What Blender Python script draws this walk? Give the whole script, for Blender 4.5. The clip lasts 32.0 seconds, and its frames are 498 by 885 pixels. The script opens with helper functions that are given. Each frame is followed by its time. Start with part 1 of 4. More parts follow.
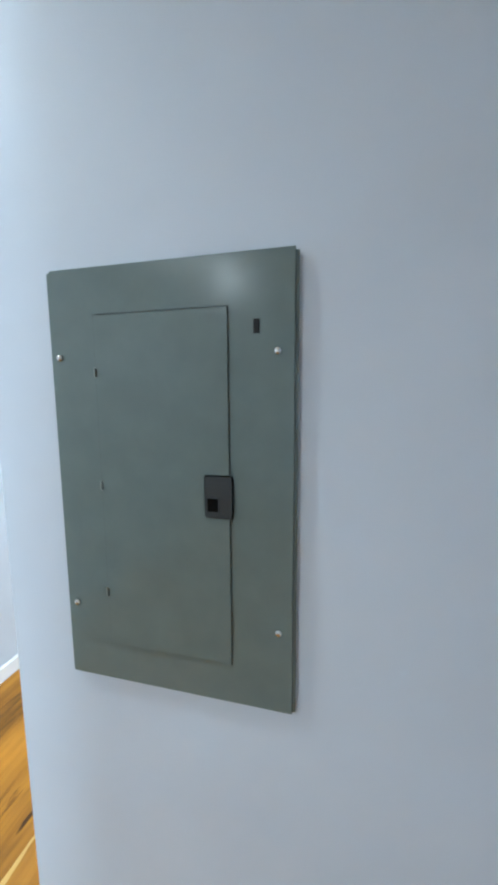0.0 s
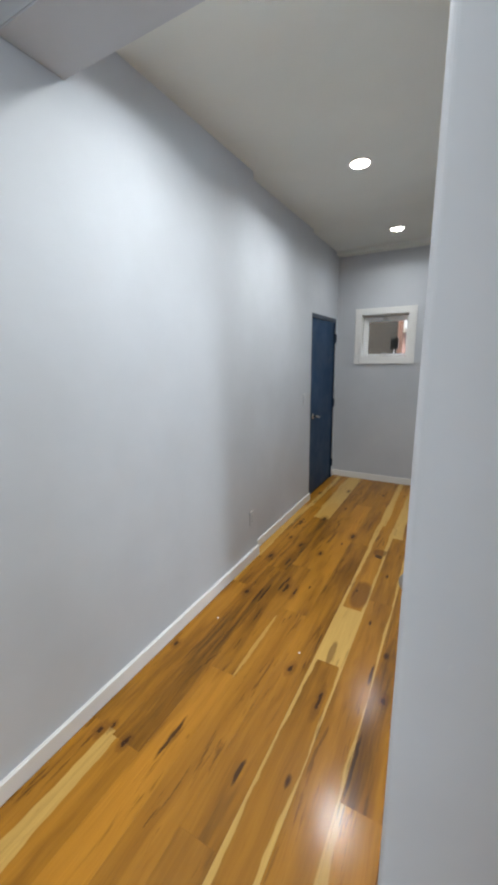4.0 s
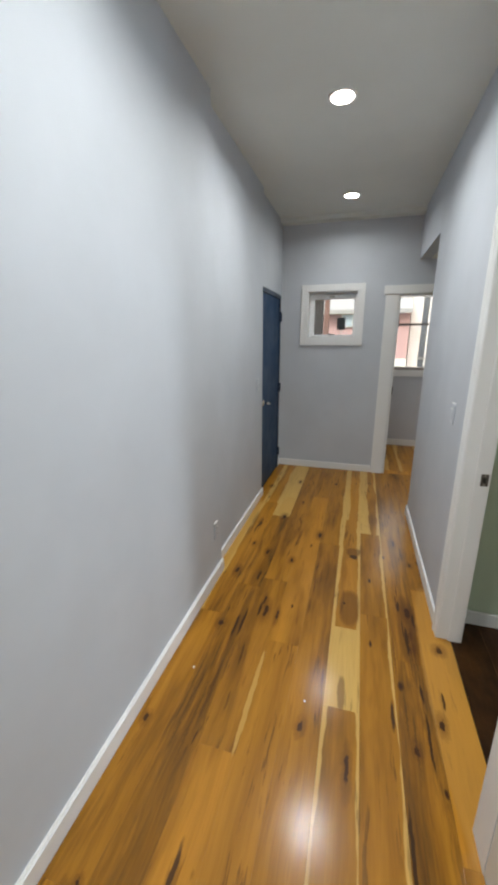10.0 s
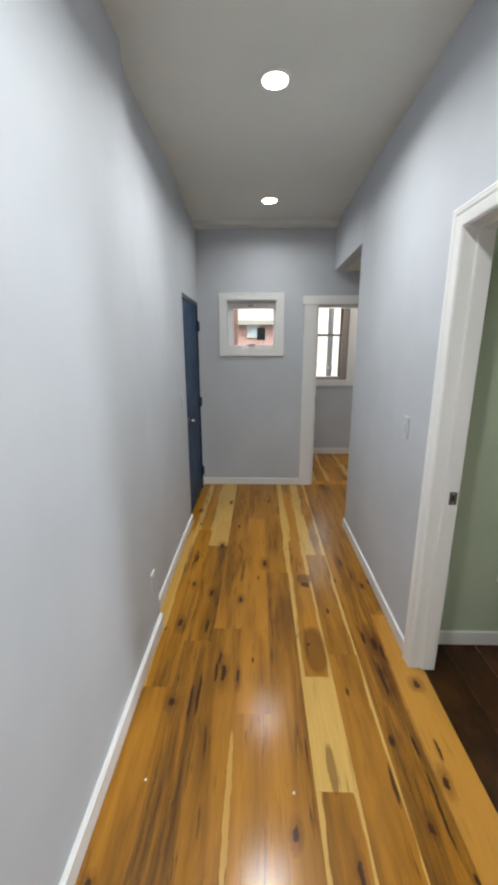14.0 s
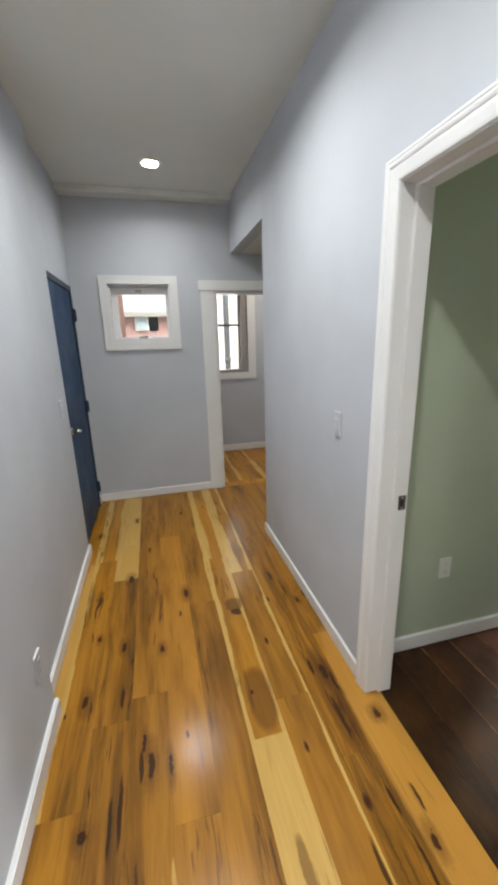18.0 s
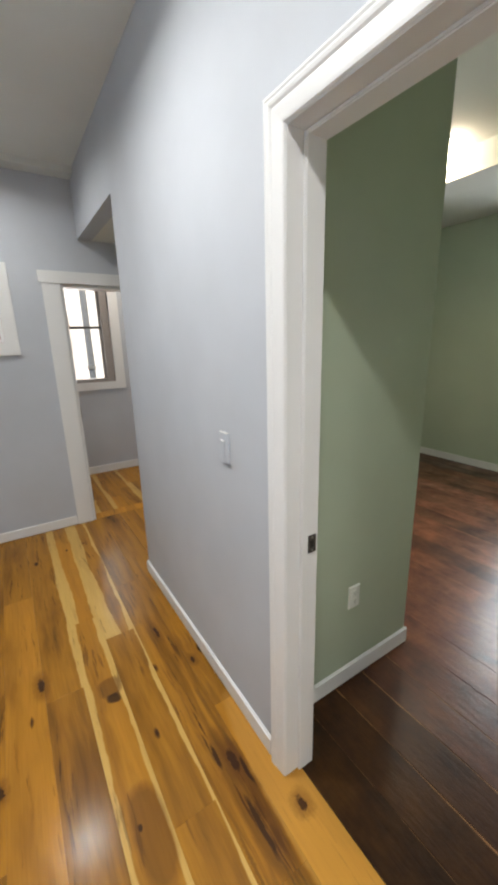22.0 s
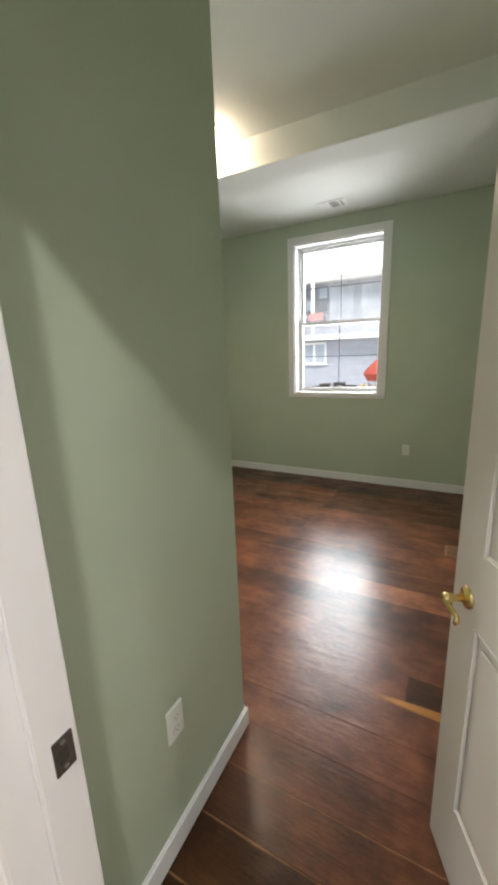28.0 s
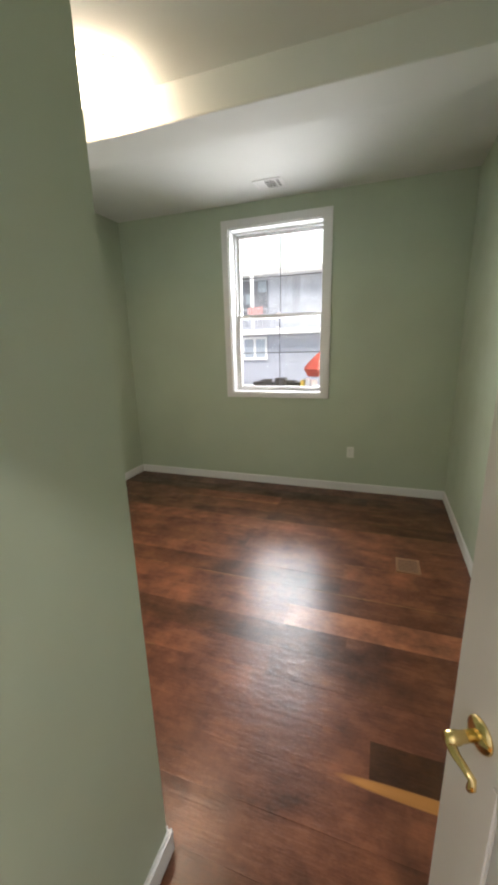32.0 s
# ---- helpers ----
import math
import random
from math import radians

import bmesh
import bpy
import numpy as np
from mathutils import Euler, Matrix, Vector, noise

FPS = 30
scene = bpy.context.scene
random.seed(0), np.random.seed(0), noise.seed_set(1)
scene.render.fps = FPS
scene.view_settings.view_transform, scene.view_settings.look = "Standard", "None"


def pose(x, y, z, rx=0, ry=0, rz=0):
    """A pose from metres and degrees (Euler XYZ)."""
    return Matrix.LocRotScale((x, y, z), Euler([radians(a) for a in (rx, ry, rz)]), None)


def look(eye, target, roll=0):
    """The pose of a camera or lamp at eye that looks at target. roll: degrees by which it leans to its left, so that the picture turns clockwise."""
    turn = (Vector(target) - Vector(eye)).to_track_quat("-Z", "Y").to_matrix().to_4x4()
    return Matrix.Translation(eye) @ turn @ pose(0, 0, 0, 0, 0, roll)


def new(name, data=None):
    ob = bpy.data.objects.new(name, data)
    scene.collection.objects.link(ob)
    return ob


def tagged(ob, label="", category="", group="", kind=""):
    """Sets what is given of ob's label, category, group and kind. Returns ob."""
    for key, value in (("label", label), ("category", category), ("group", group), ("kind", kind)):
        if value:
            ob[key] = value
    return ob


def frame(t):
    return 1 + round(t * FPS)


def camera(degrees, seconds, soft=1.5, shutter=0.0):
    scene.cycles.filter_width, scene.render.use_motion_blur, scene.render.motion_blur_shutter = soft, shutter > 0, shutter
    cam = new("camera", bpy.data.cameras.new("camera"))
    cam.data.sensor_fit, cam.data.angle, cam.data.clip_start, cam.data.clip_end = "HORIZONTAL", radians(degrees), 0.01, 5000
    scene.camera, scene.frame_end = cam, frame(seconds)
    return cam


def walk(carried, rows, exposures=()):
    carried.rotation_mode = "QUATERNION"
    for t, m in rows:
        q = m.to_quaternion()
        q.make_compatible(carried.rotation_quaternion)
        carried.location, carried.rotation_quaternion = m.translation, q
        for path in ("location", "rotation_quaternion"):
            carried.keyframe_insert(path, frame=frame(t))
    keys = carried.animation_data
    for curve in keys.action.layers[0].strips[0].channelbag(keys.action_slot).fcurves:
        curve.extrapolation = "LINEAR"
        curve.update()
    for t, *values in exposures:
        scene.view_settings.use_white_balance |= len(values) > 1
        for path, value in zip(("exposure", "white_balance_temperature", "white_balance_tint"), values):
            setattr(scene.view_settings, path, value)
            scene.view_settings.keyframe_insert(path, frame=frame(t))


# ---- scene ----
cam = camera(66.9, 32.0, soft=3.7)
PATH = [
    (0, (0.494, -2.258, 1.639), (-0.009, -0.34, 1.38), -0.4),
    (0.5, (0.422, -2.256, 1.633), (-0.233, -0.385, 1.364), 0.1),
    (1, (0.347, -2.261, 1.63), (-0.422, -0.435, 1.361), 0.3),
    (1.5, (0.273, -2.265, 1.621), (-0.587, -0.479, 1.356), 0.6),
    (2, (0.194, -2.265, 1.615), (-0.72, -0.511, 1.324), 0.6),
    (2.5, (0.126, -2.264, 1.612), (-0.809, -0.528, 1.276), 0.1),
    (3, (0.062, -2.258, 1.608), (-0.885, -0.536, 1.236), -0.5),
    (3.5, (0.004, -2.258, 1.607), (-0.953, -0.55, 1.197), -0.9),
    (4, (-0.044, -2.244, 1.606), (-0.996, -0.541, 1.167), -0.9),
    (4.5, (-0.093, -2.232, 1.596), (-1.025, -0.524, 1.134), -0.5),
    (6.5, (-0.279, -2.137, 1.573), (-1.082, -0.39, 1.025), 0.8),
    (7, (-0.327, -2.108, 1.574), (-1.097, -0.345, 1.028), 0.8),
    (7.5, (-0.373, -2.075, 1.575), (-1.105, -0.293, 1.036), 0.8),
    (8, (-0.418, -2.041, 1.576), (-1.106, -0.245, 1.028), 0.7),
    (8.5, (-0.455, -2.008, 1.58), (-1.111, -0.199, 1.034), 0.1),
    (9, (-0.492, -1.974, 1.589), (-1.111, -0.153, 1.039), -0.2),
    (9.5, (-0.525, -1.941, 1.591), (-1.106, -0.108, 1.044), -0.2),
    (10, (-0.558, -1.912, 1.596), (-1.092, -0.061, 1.059), -0.1),
    (10.5, (-0.589, -1.876, 1.594), (-1.068, -0.007, 1.068), 0.1),
    (11, (-0.624, -1.839, 1.587), (-1.037, 0.05, 1.075), 0.3),
    (11.5, (-0.66, -1.802, 1.582), (-1.021, 0.102, 1.087), 0.5),
    (12, (-0.698, -1.764, 1.582), (-1.0, 0.154, 1.101), 0.7),
    (12.5, (-0.73, -1.723, 1.583), (-0.974, 0.206, 1.116), 0.8),
    (13, (-0.764, -1.681, 1.589), (-0.94, 0.255, 1.12), 0.6),
    (13.5, (-0.794, -1.641, 1.594), (-0.903, 0.299, 1.12), 0.2),
    (14, (-0.82, -1.597, 1.601), (-0.873, 0.341, 1.112), -0.2),
    (14.5, (-0.843, -1.553, 1.607), (-0.841, 0.382, 1.098), -0.4),
    (16.5, (-0.885, -1.362, 1.595), (-0.639, 0.554, 1.077), -0.9),
    (17, (-0.88, -1.303, 1.59), (-0.572, 0.606, 1.077), -1.3),
    (17.5, (-0.866, -1.241, 1.584), (-0.492, 0.657, 1.075), -1.5),
    (18, (-0.856, -1.178, 1.579), (-0.392, 0.695, 1.05), -1.6),
    (18.5, (-0.846, -1.123, 1.579), (-0.288, 0.718, 1.033), -1.8),
    (19, (-0.827, -1.072, 1.578), (-0.219, 0.757, 1.044), -2.2),
    (19.5, (-0.81, -1.02, 1.581), (-0.129, 0.789, 1.065), -2.3),
    (20, (-0.79, -0.972, 1.579), (-0.037, 0.811, 1.078), -2.1),
    (20.5, (-0.764, -0.929, 1.577), (0.048, 0.829, 1.076), -1.8),
    (21, (-0.741, -0.879, 1.573), (0.143, 0.84, 1.06), -1.5),
    (21.5, (-0.712, -0.838, 1.567), (0.25, 0.837, 1.047), -1.4),
    (22, (-0.679, -0.796, 1.561), (0.351, 0.839, 1.045), -1.5),
    (22.5, (-0.649, -0.753, 1.554), (0.462, 0.831, 1.049), -1.7),
    (23, (-0.617, -0.711, 1.545), (0.589, 0.807, 1.057), -1.4),
    (23.5, (-0.583, -0.669, 1.548), (0.706, 0.776, 1.048), -1.2),
    (24, (-0.552, -0.638, 1.547), (0.81, 0.738, 1.045), -1.4),
    (24.5, (-0.513, -0.611, 1.553), (0.898, 0.711, 1.042), -1.6),
    (25, (-0.477, -0.59, 1.559), (0.994, 0.666, 1.05), -1.9),
    (25.5, (-0.434, -0.56, 1.558), (1.087, 0.634, 1.048), -1.8),
    (26, (-0.393, -0.525, 1.548), (1.18, 0.603, 1.043), -1.6),
    (26.5, (-0.348, -0.501, 1.539), (1.266, 0.569, 1.038), -1.7),
    (28.5, (-0.14, -0.437, 1.499), (1.599, 0.437, 1.04), -1.8),
    (29, (-0.084, -0.417, 1.498), (1.677, 0.412, 1.035), -1.4),
    (29.5, (-0.027, -0.409, 1.502), (1.742, 0.395, 1.03), -1.8),
    (30, (0.021, -0.396, 1.509), (1.801, 0.381, 1.03), -1.9),
    (30.5, (0.07, -0.383, 1.514), (1.857, 0.374, 1.031), -1.9),
    (31, (0.118, -0.374, 1.517), (1.914, 0.352, 1.022), -2.0),
    (31.5, (0.162, -0.361, 1.518), (1.973, 0.325, 1.018), -1.7),
    (32, (0.206, -0.348, 1.521), (2.028, 0.303, 1.016), -1.6),
]
EXPOSURES = [(0.0, 1.74, 5700, 2.5), (0.5, 1.62, 5780, 3.0), (1.2, 1.47, 5880, 4.3), (2.0, 1.18, 6200, 6.5), (3.0, 1.08, 6450, 8.6), (4.5, 1.00, 6700, 8.8), (7.0, 0.94, 6750, 8.6), (13.0, 1.06, 6800, 9.0), (18.0, 1.20, 6850, 9.8), (22.0, 1.28, 7000, 10.8), (25.0, 1.31, 7000, 12.5), (29.0, 1.69, 7180, 15), (32.0, 1.67, 7200, 17)]
walk(cam, [(t, look(eye, target, roll)) for t, eye, target, roll in PATH], EXPOSURES)

# ---- world, sun, large lights ----
world = bpy.data.worlds.new("sky")
scene.world = world
world.use_nodes = True
wn = world.node_tree.nodes
sky = wn.new("ShaderNodeTexSky")
sky.sky_type = "NISHITA"
sky.sun_disc = False
sky.sun_elevation = radians(38)
sky.sun_rotation = radians(140)
sky.air_density, sky.dust_density, sky.ozone_density = 1.6, 4.0, 1.0
wn["Background"].inputs["Strength"].default_value = 0.15
world.node_tree.links.new(sky.outputs["Color"], wn["Background"].inputs["Color"])

sun = new("sun", bpy.data.lights.new("sun", "SUN"))
sun.data.energy, sun.data.angle, sun.data.color = 3.0, radians(20), (1.0, 0.96, 0.9)
sun.matrix_world = look((0, 0, 20), (9, 11, 0))

HALL_LIGHTS = [(-0.755, -0.858), (-0.748, 0.556), (-0.735, 2.065)]
ROOM_LIGHTS = [(-0.74, -2.20), (-0.73, -3.65), (-0.72, -5.10)]
HALL_WATTS, ROOM_WATTS = 7.6, 7.6
CEIL = 2.83


def down_lamp(x, y, watts, colour, spread=156):
    lamp = new("downlight_beam", bpy.data.lights.new("downlight_beam", "AREA"))
    lamp.data.shape, lamp.data.size, lamp.data.energy, lamp.data.color = "DISK", 0.13, watts, colour
    lamp.data.spread = radians(spread)
    lamp.matrix_world = pose(x, y, CEIL - 0.012)
    return lamp


for lx, ly in HALL_LIGHTS:
    down_lamp(lx, ly, HALL_WATTS * (0.45 if ly > 2.0 else 1.02 if ly > 0.0 else 0.95), (0.93, 0.97, 1.0))
for lx, ly in ROOM_LIGHTS:
    down_lamp(lx, ly, ROOM_WATTS * (0.70 if ly > -3.0 else 0.9 if ly > -4.5 else 1.7), (0.93, 0.97, 1.0))

# extra beam added to brighten the rear room; no fitting is known there
down_lamp(0.75, 3.45, 4.0, (1.0, 0.93, 0.84))

lamp = new("flush_mount_beam", bpy.data.lights.new("flush_mount_beam", "AREA"))
lamp.data.shape, lamp.data.size, lamp.data.energy, lamp.data.color = "SQUARE", 0.26, 2.6, (1.0, 0.78, 0.56)
lamp.matrix_world = pose(2.072, 1.067, CEIL - 0.115, 0, 0, 40)

day = new("window_daylight", bpy.data.lights.new("window_daylight", "AREA"))
day.data.shape, day.data.size, day.data.size_y, day.data.energy, day.data.color = "RECTANGLE", 1.60, 0.96, 28.5, (0.86, 0.92, 1.0)
day.data.spread = radians(132)
day.matrix_world = look((4.62, 0.706, 1.98), (2.4, 0.706, 1.08), 90)
front_day = new("front_daylight", bpy.data.lights.new("front_daylight", "AREA"))
front_day.data.shape, front_day.data.size, front_day.data.size_y, front_day.data.energy, front_day.data.color = "RECTANGLE", 0.34, 1.3, 43.0, (0.68, 0.86, 1.0)
front_day.matrix_world = look((3.74, -6.37, 1.45), (0.0, -1.9, 1.3))
rear_day = new("rear_daylight", bpy.data.lights.new("rear_daylight", "AREA"))
rear_day.data.shape, rear_day.data.size, rear_day.data.size_y, rear_day.data.energy, rear_day.data.color = "RECTANGLE", 0.55, 1.1, 3, (0.95, 0.96, 1.0)
rear_day.matrix_world = look((0.06, 4.20, 1.75), (0.06, 2.5, 0.9))


# ---- materials ----
def shader(name, rough=0.5, metal=0.0, spec=0.5):
    m = bpy.data.materials.new(name)
    m.use_nodes = True
    b = m.node_tree.nodes["Principled BSDF"]
    b.inputs["Roughness"].default_value, b.inputs["Metallic"].default_value = rough, metal
    b.inputs["Specular IOR Level"].default_value = spec
    return m, b


def node(m, kind, **values):
    n = m.node_tree.nodes.new(kind)
    for key, value in values.items():
        if key in n.inputs:
            n.inputs[key].default_value = value
    return n


def link(m, a, b):
    m.node_tree.links.new(a, b)


def coords(m, scale=(1, 1, 1), space="Object"):
    t, s = node(m, "ShaderNodeTexCoord"), node(m, "ShaderNodeMapping")
    s.inputs["Scale"].default_value = scale
    link(m, t.outputs[space], s.inputs["Vector"])
    return s.outputs["Vector"]


def noise_of(m, vec, scale, detail=3.0, rough=0.55):
    n = node(m, "ShaderNodeTexNoise", Scale=scale, Detail=detail, Roughness=rough)
    link(m, vec, n.inputs["Vector"])
    return n.outputs["Fac"]


def ramp(m, fac, stops):
    r = node(m, "ShaderNodeValToRGB")
    e = r.color_ramp.elements
    while len(e) < len(stops):
        e.new(0.5)
    for slot, (at, c) in zip(e, stops):
        slot.position, slot.color = at, (*c, 1) if len(c) == 3 else c
    link(m, fac, r.inputs["Fac"])
    return r.outputs["Color"]


def mix(m, fac, a, b, how="MIX"):
    n = node(m, "ShaderNodeMix")
    n.data_type, n.blend_type = "RGBA", how
    for slot, v in ((0, fac), (6, a), (7, b)):
        if isinstance(v, (int, float)):
            n.inputs[slot].default_value = v
        elif isinstance(v, tuple):
            n.inputs[slot].default_value = (*v, 1)
        else:
            link(m, v, n.inputs[slot])
    return n.outputs[2]


def maths(m, how, a, b=0.0, c=0.0):
    n = node(m, "ShaderNodeMath")
    n.operation = how
    for slot, v in enumerate((a, b, c)):
        if isinstance(v, (int, float)):
            n.inputs[slot].default_value = v
        else:
            link(m, v, n.inputs[slot])
    return n.outputs[0]


def bump(m, b, height, strength=0.1, distance=0.01):
    n = node(m, "ShaderNodeBump", Strength=strength, Distance=distance)
    link(m, height, n.inputs["Height"])
    link(m, n.outputs["Normal"], b.inputs["Normal"])


def paint(name, colour, rough=0.55, vary=0.05, peel=0.06, spec=0.4, stain=None):
    """Rolled wall paint: faint cloudy tone, roller texture, a few scuffs."""
    m, b = shader(name, rough, 0, spec)
    v = coords(m)
    dark = tuple(c * (1 - vary) for c in colour)
    light = tuple(min(1, c * (1 + vary)) for c in colour)
    c = ramp(m, noise_of(m, v, 1.7, 4), [(0.3, dark), (0.7, light)])
    if stain:
        c = mix(m, maths(m, "MULTIPLY", maths(m, "GREATER_THAN", noise_of(m, v, 9.0, 5, 0.7), 0.68), 0.35), c, stain)
    link(m, c, b.inputs["Base Color"])
    r = ramp(m, noise_of(m, v, 5.0, 3), [(0.3, (rough - 0.06,) * 3), (0.7, (rough + 0.08,) * 3)])
    link(m, r, b.inputs["Roughness"])
    bump(m, b, noise_of(m, v, 260.0, 2), peel, 0.002)
    return m


def plain(name, colour, rough=0.4, metal=0.0, vary=0.08, scale=40.0, spec=0.5):
    m, b = shader(name, rough, metal, spec)
    v = coords(m)
    c = ramp(m, noise_of(m, v, scale, 4), [(0.3, tuple(x * (1 - vary) for x in colour)), (0.7, tuple(min(1, x * (1 + vary)) for x in colour))])
    link(m, c, b.inputs["Base Color"])
    bump(m, b, noise_of(m, v, scale * 8, 2), 0.04, 0.001)
    return m


def glow(name, colour, strength):
    m = bpy.data.materials.new(name)
    m.use_nodes = True
    n = m.node_tree.nodes
    n.remove(n["Principled BSDF"])
    e = n.new("ShaderNodeEmission")
    e.inputs["Color"].default_value, e.inputs["Strength"].default_value = (*colour, 1), strength
    link(m, e.outputs[0], n["Material Output"].inputs["Surface"])
    return m


def pane_glass(name):
    m = bpy.data.materials.new(name)
    m.use_nodes = True
    n = m.node_tree.nodes
    n.remove(n["Principled BSDF"])
    clear, shine, f, both = n.new("ShaderNodeBsdfTransparent"), n.new("ShaderNodeBsdfGlossy"), n.new("ShaderNodeFresnel"), n.new("ShaderNodeMixShader")
    clear.inputs["Color"].default_value = (0.93, 0.96, 0.96, 1)
    shine.inputs["Roughness"].default_value = 0.02
    f.inputs["IOR"].default_value = 1.45
    link(m, f.outputs[0], both.inputs[0])
    link(m, clear.outputs[0], both.inputs[1])
    link(m, shine.outputs[0], both.inputs[2])
    link(m, both.outputs[0], n["Material Output"].inputs["Surface"])
    return m


def rustic_boards(name, heart, heart_dark, sap, knot, width, rough):
    """A board whose object colour gives: red, sapwood on its left edge; green, on its right edge; blue, its tone; alpha, how rustic it is."""
    m, b = shader(name, rough, 0, 0.10)
    info, tint, t, g = node(m, "ShaderNodeObjectInfo"), node(m, "ShaderNodeSeparateColor"), node(m, "ShaderNodeTexCoord"), node(m, "ShaderNodeNewGeometry")
    link(m, info.outputs["Color"], tint.inputs[0])
    off, seed = node(m, "ShaderNodeCombineXYZ"), node(m, "ShaderNodeVectorMath")
    seed.operation = "ADD"
    link(m, maths(m, "MULTIPLY", info.outputs["Random"], 61.0), off.inputs["Z"])
    link(m, g.outputs["Position"], seed.inputs[0])
    link(m, off.outputs[0], seed.inputs[1])
    # grain that bends round slow swellings
    bend = node(m, "ShaderNodeTexNoise", Scale=1.0, Detail=2.0)
    long_way = node(m, "ShaderNodeMapping")
    long_way.inputs["Scale"].default_value = (7, 2.2, 1)
    link(m, seed.outputs[0], long_way.inputs["Vector"])
    link(m, long_way.outputs[0], bend.inputs["Vector"])
    bent = node(m, "ShaderNodeVectorMath")
    bent.operation = "MULTIPLY_ADD"
    bent.inputs[1].default_value = (0.045, 0.05, 0)
    link(m, bend.outputs["Color"], bent.inputs[0])
    link(m, seed.outputs[0], bent.inputs[2])

    def stretched(sx, sy):
        s = node(m, "ShaderNodeMapping")
        s.inputs["Scale"].default_value = (sx, sy, 1)
        link(m, bent.outputs[0], s.inputs["Vector"])
        return s.outputs[0]

    slow = noise_of(m, stretched(6, 0.9), 1.0, 4, 0.6)
    flow = noise_of(m, stretched(24, 0.9), 1.0, 5, 0.62)
    fine = noise_of(m, stretched(120, 4.0), 1.0, 5, 0.7)
    c = ramp(m, slow, [(0.26, heart_dark), (0.48, heart), (0.72, tuple(x * 1.2 for x in heart))])
    cloud = noise_of(m, stretched(15, 1.0), 1.0, 3, 0.5)
    c = mix(m, maths(m, "MULTIPLY_ADD", info.outputs["Alpha"], 0.45, 0.3), c, ramp(m, cloud, [(0.30, (0.60, 0.56, 0.50)), (0.5, (0.97, 0.96, 0.95)), (0.68, (1.16, 1.15, 1.1))]), "MULTIPLY")
    c = mix(m, maths(m, "MULTIPLY_ADD", info.outputs["Alpha"], 0.40, 0.2), c, ramp(m, flow, [(0.30, (0.42, 0.36, 0.28)), (0.52, (1.0, 1.0, 1.0)), (0.7, (1.1, 1.09, 1.06))]), "MULTIPLY")
    c = mix(m, 0.24, c, ramp(m, fine, [(0.3, (0.45, 0.40, 0.33)), (0.62, (1.05, 1.05, 1.03))]), "MULTIPLY")
    c = mix(m, 1.0, c, ramp(m, tint.outputs["Blue"], [(0.0, (0.12, 0.11, 0.1)), (0.5, (1, 1, 1)), (1.0, (1.9, 1.9, 1.8))]), "MULTIPLY")
    # sapwood with an uneven border
    parts = node(m, "ShaderNodeSeparateXYZ")
    link(m, t.outputs["Object"], parts.inputs[0])
    across = maths(m, "DIVIDE", parts.outputs["X"], width / 2)
    wob = maths(m, "MULTIPLY", maths(m, "SUBTRACT", noise_of(m, stretched(1.5, 1.6), 1.0, 4, 0.6), 0.5), 1.1)
    edge = 0.0
    for col, sign in (("Red", -1.0), ("Green", 1.0)):
        e = maths(m, "ADD", maths(m, "MULTIPLY_ADD", across, sign, wob), maths(m, "MULTIPLY_ADD", tint.outputs[col], 2.0, -1.0))
        e = maths(m, "MULTIPLY", maths(m, "MULTIPLY_ADD", e, 16.0, 0.5), maths(m, "GREATER_THAN", tint.outputs[col], 0.02))
        edge = maths(m, "MAXIMUM", edge, maths(m, "MINIMUM", maths(m, "MAXIMUM", e, 0.0), 1.0))
    c = mix(m, edge, c, mix(m, 0.3, sap, ramp(m, fine, [(0.3, (0.6, 0.52, 0.42)), (0.65, (1, 1, 1))]), "MULTIPLY"))
    # mineral bands and cracks on the rustic boards
    band = ramp(m, noise_of(m, stretched(17, 1.1), 1.0, 6, 0.72), [(0.48, (0, 0, 0)), (0.68, (1, 1, 1))])
    crack = ramp(m, noise_of(m, stretched(58, 4.5), 1.0, 4, 0.6), [(0.57, (0, 0, 0)), (0.64, (1, 1, 1))])
    patch = ramp(m, noise_of(m, stretched(7, 1.3), 1.0, 3), [(0.48, (0, 0, 0)), (0.58, (1, 1, 1))])
    c = mix(m, maths(m, "MULTIPLY", maths(m, "MULTIPLY", band, info.outputs["Alpha"]), 0.9), c, (0.075, 0.034, 0.009))
    c = mix(m, maths(m, "MULTIPLY", maths(m, "MULTIPLY", crack, patch), maths(m, "MULTIPLY_ADD", info.outputs["Alpha"], 0.6, 0.42)), c, knot)
    # small knots
    vo = node(m, "ShaderNodeTexVoronoi", Scale=1.0)
    link(m, stretched(9.0, 3.6), vo.inputs["Vector"])
    pick = node(m, "ShaderNodeSeparateColor")
    link(m, vo.outputs["Color"], pick.inputs[0])
    some = maths(m, "GREATER_THAN", pick.outputs["Red"], 0.64)
    d = maths(m, "DIVIDE", vo.outputs["Distance"], maths(m, "MULTIPLY_ADD", pick.outputs["Green"], 0.12, 0.05))
    d = maths(m, "ADD", d, maths(m, "MULTIPLY", maths(m, "SUBTRACT", flow, 0.5), 1.2))
    c = mix(m, maths(m, "MULTIPLY", some, ramp(m, d, [(0.6, (0.6, 0.6, 0.6)), (2.2, (0, 0, 0))])), c, tuple(x * 0.5 for x in heart_dark))
    c = mix(m, maths(m, "MULTIPLY", some, ramp(m, d, [(0.6, (1, 1, 1)), (1.0, (0, 0, 0))])), c, knot)
    link(m, c, b.inputs["Base Color"])
    link(m, ramp(m, flow, [(0.3, (rough - 0.05,) * 3), (0.75, (rough + 0.08,) * 3)]), b.inputs["Roughness"])
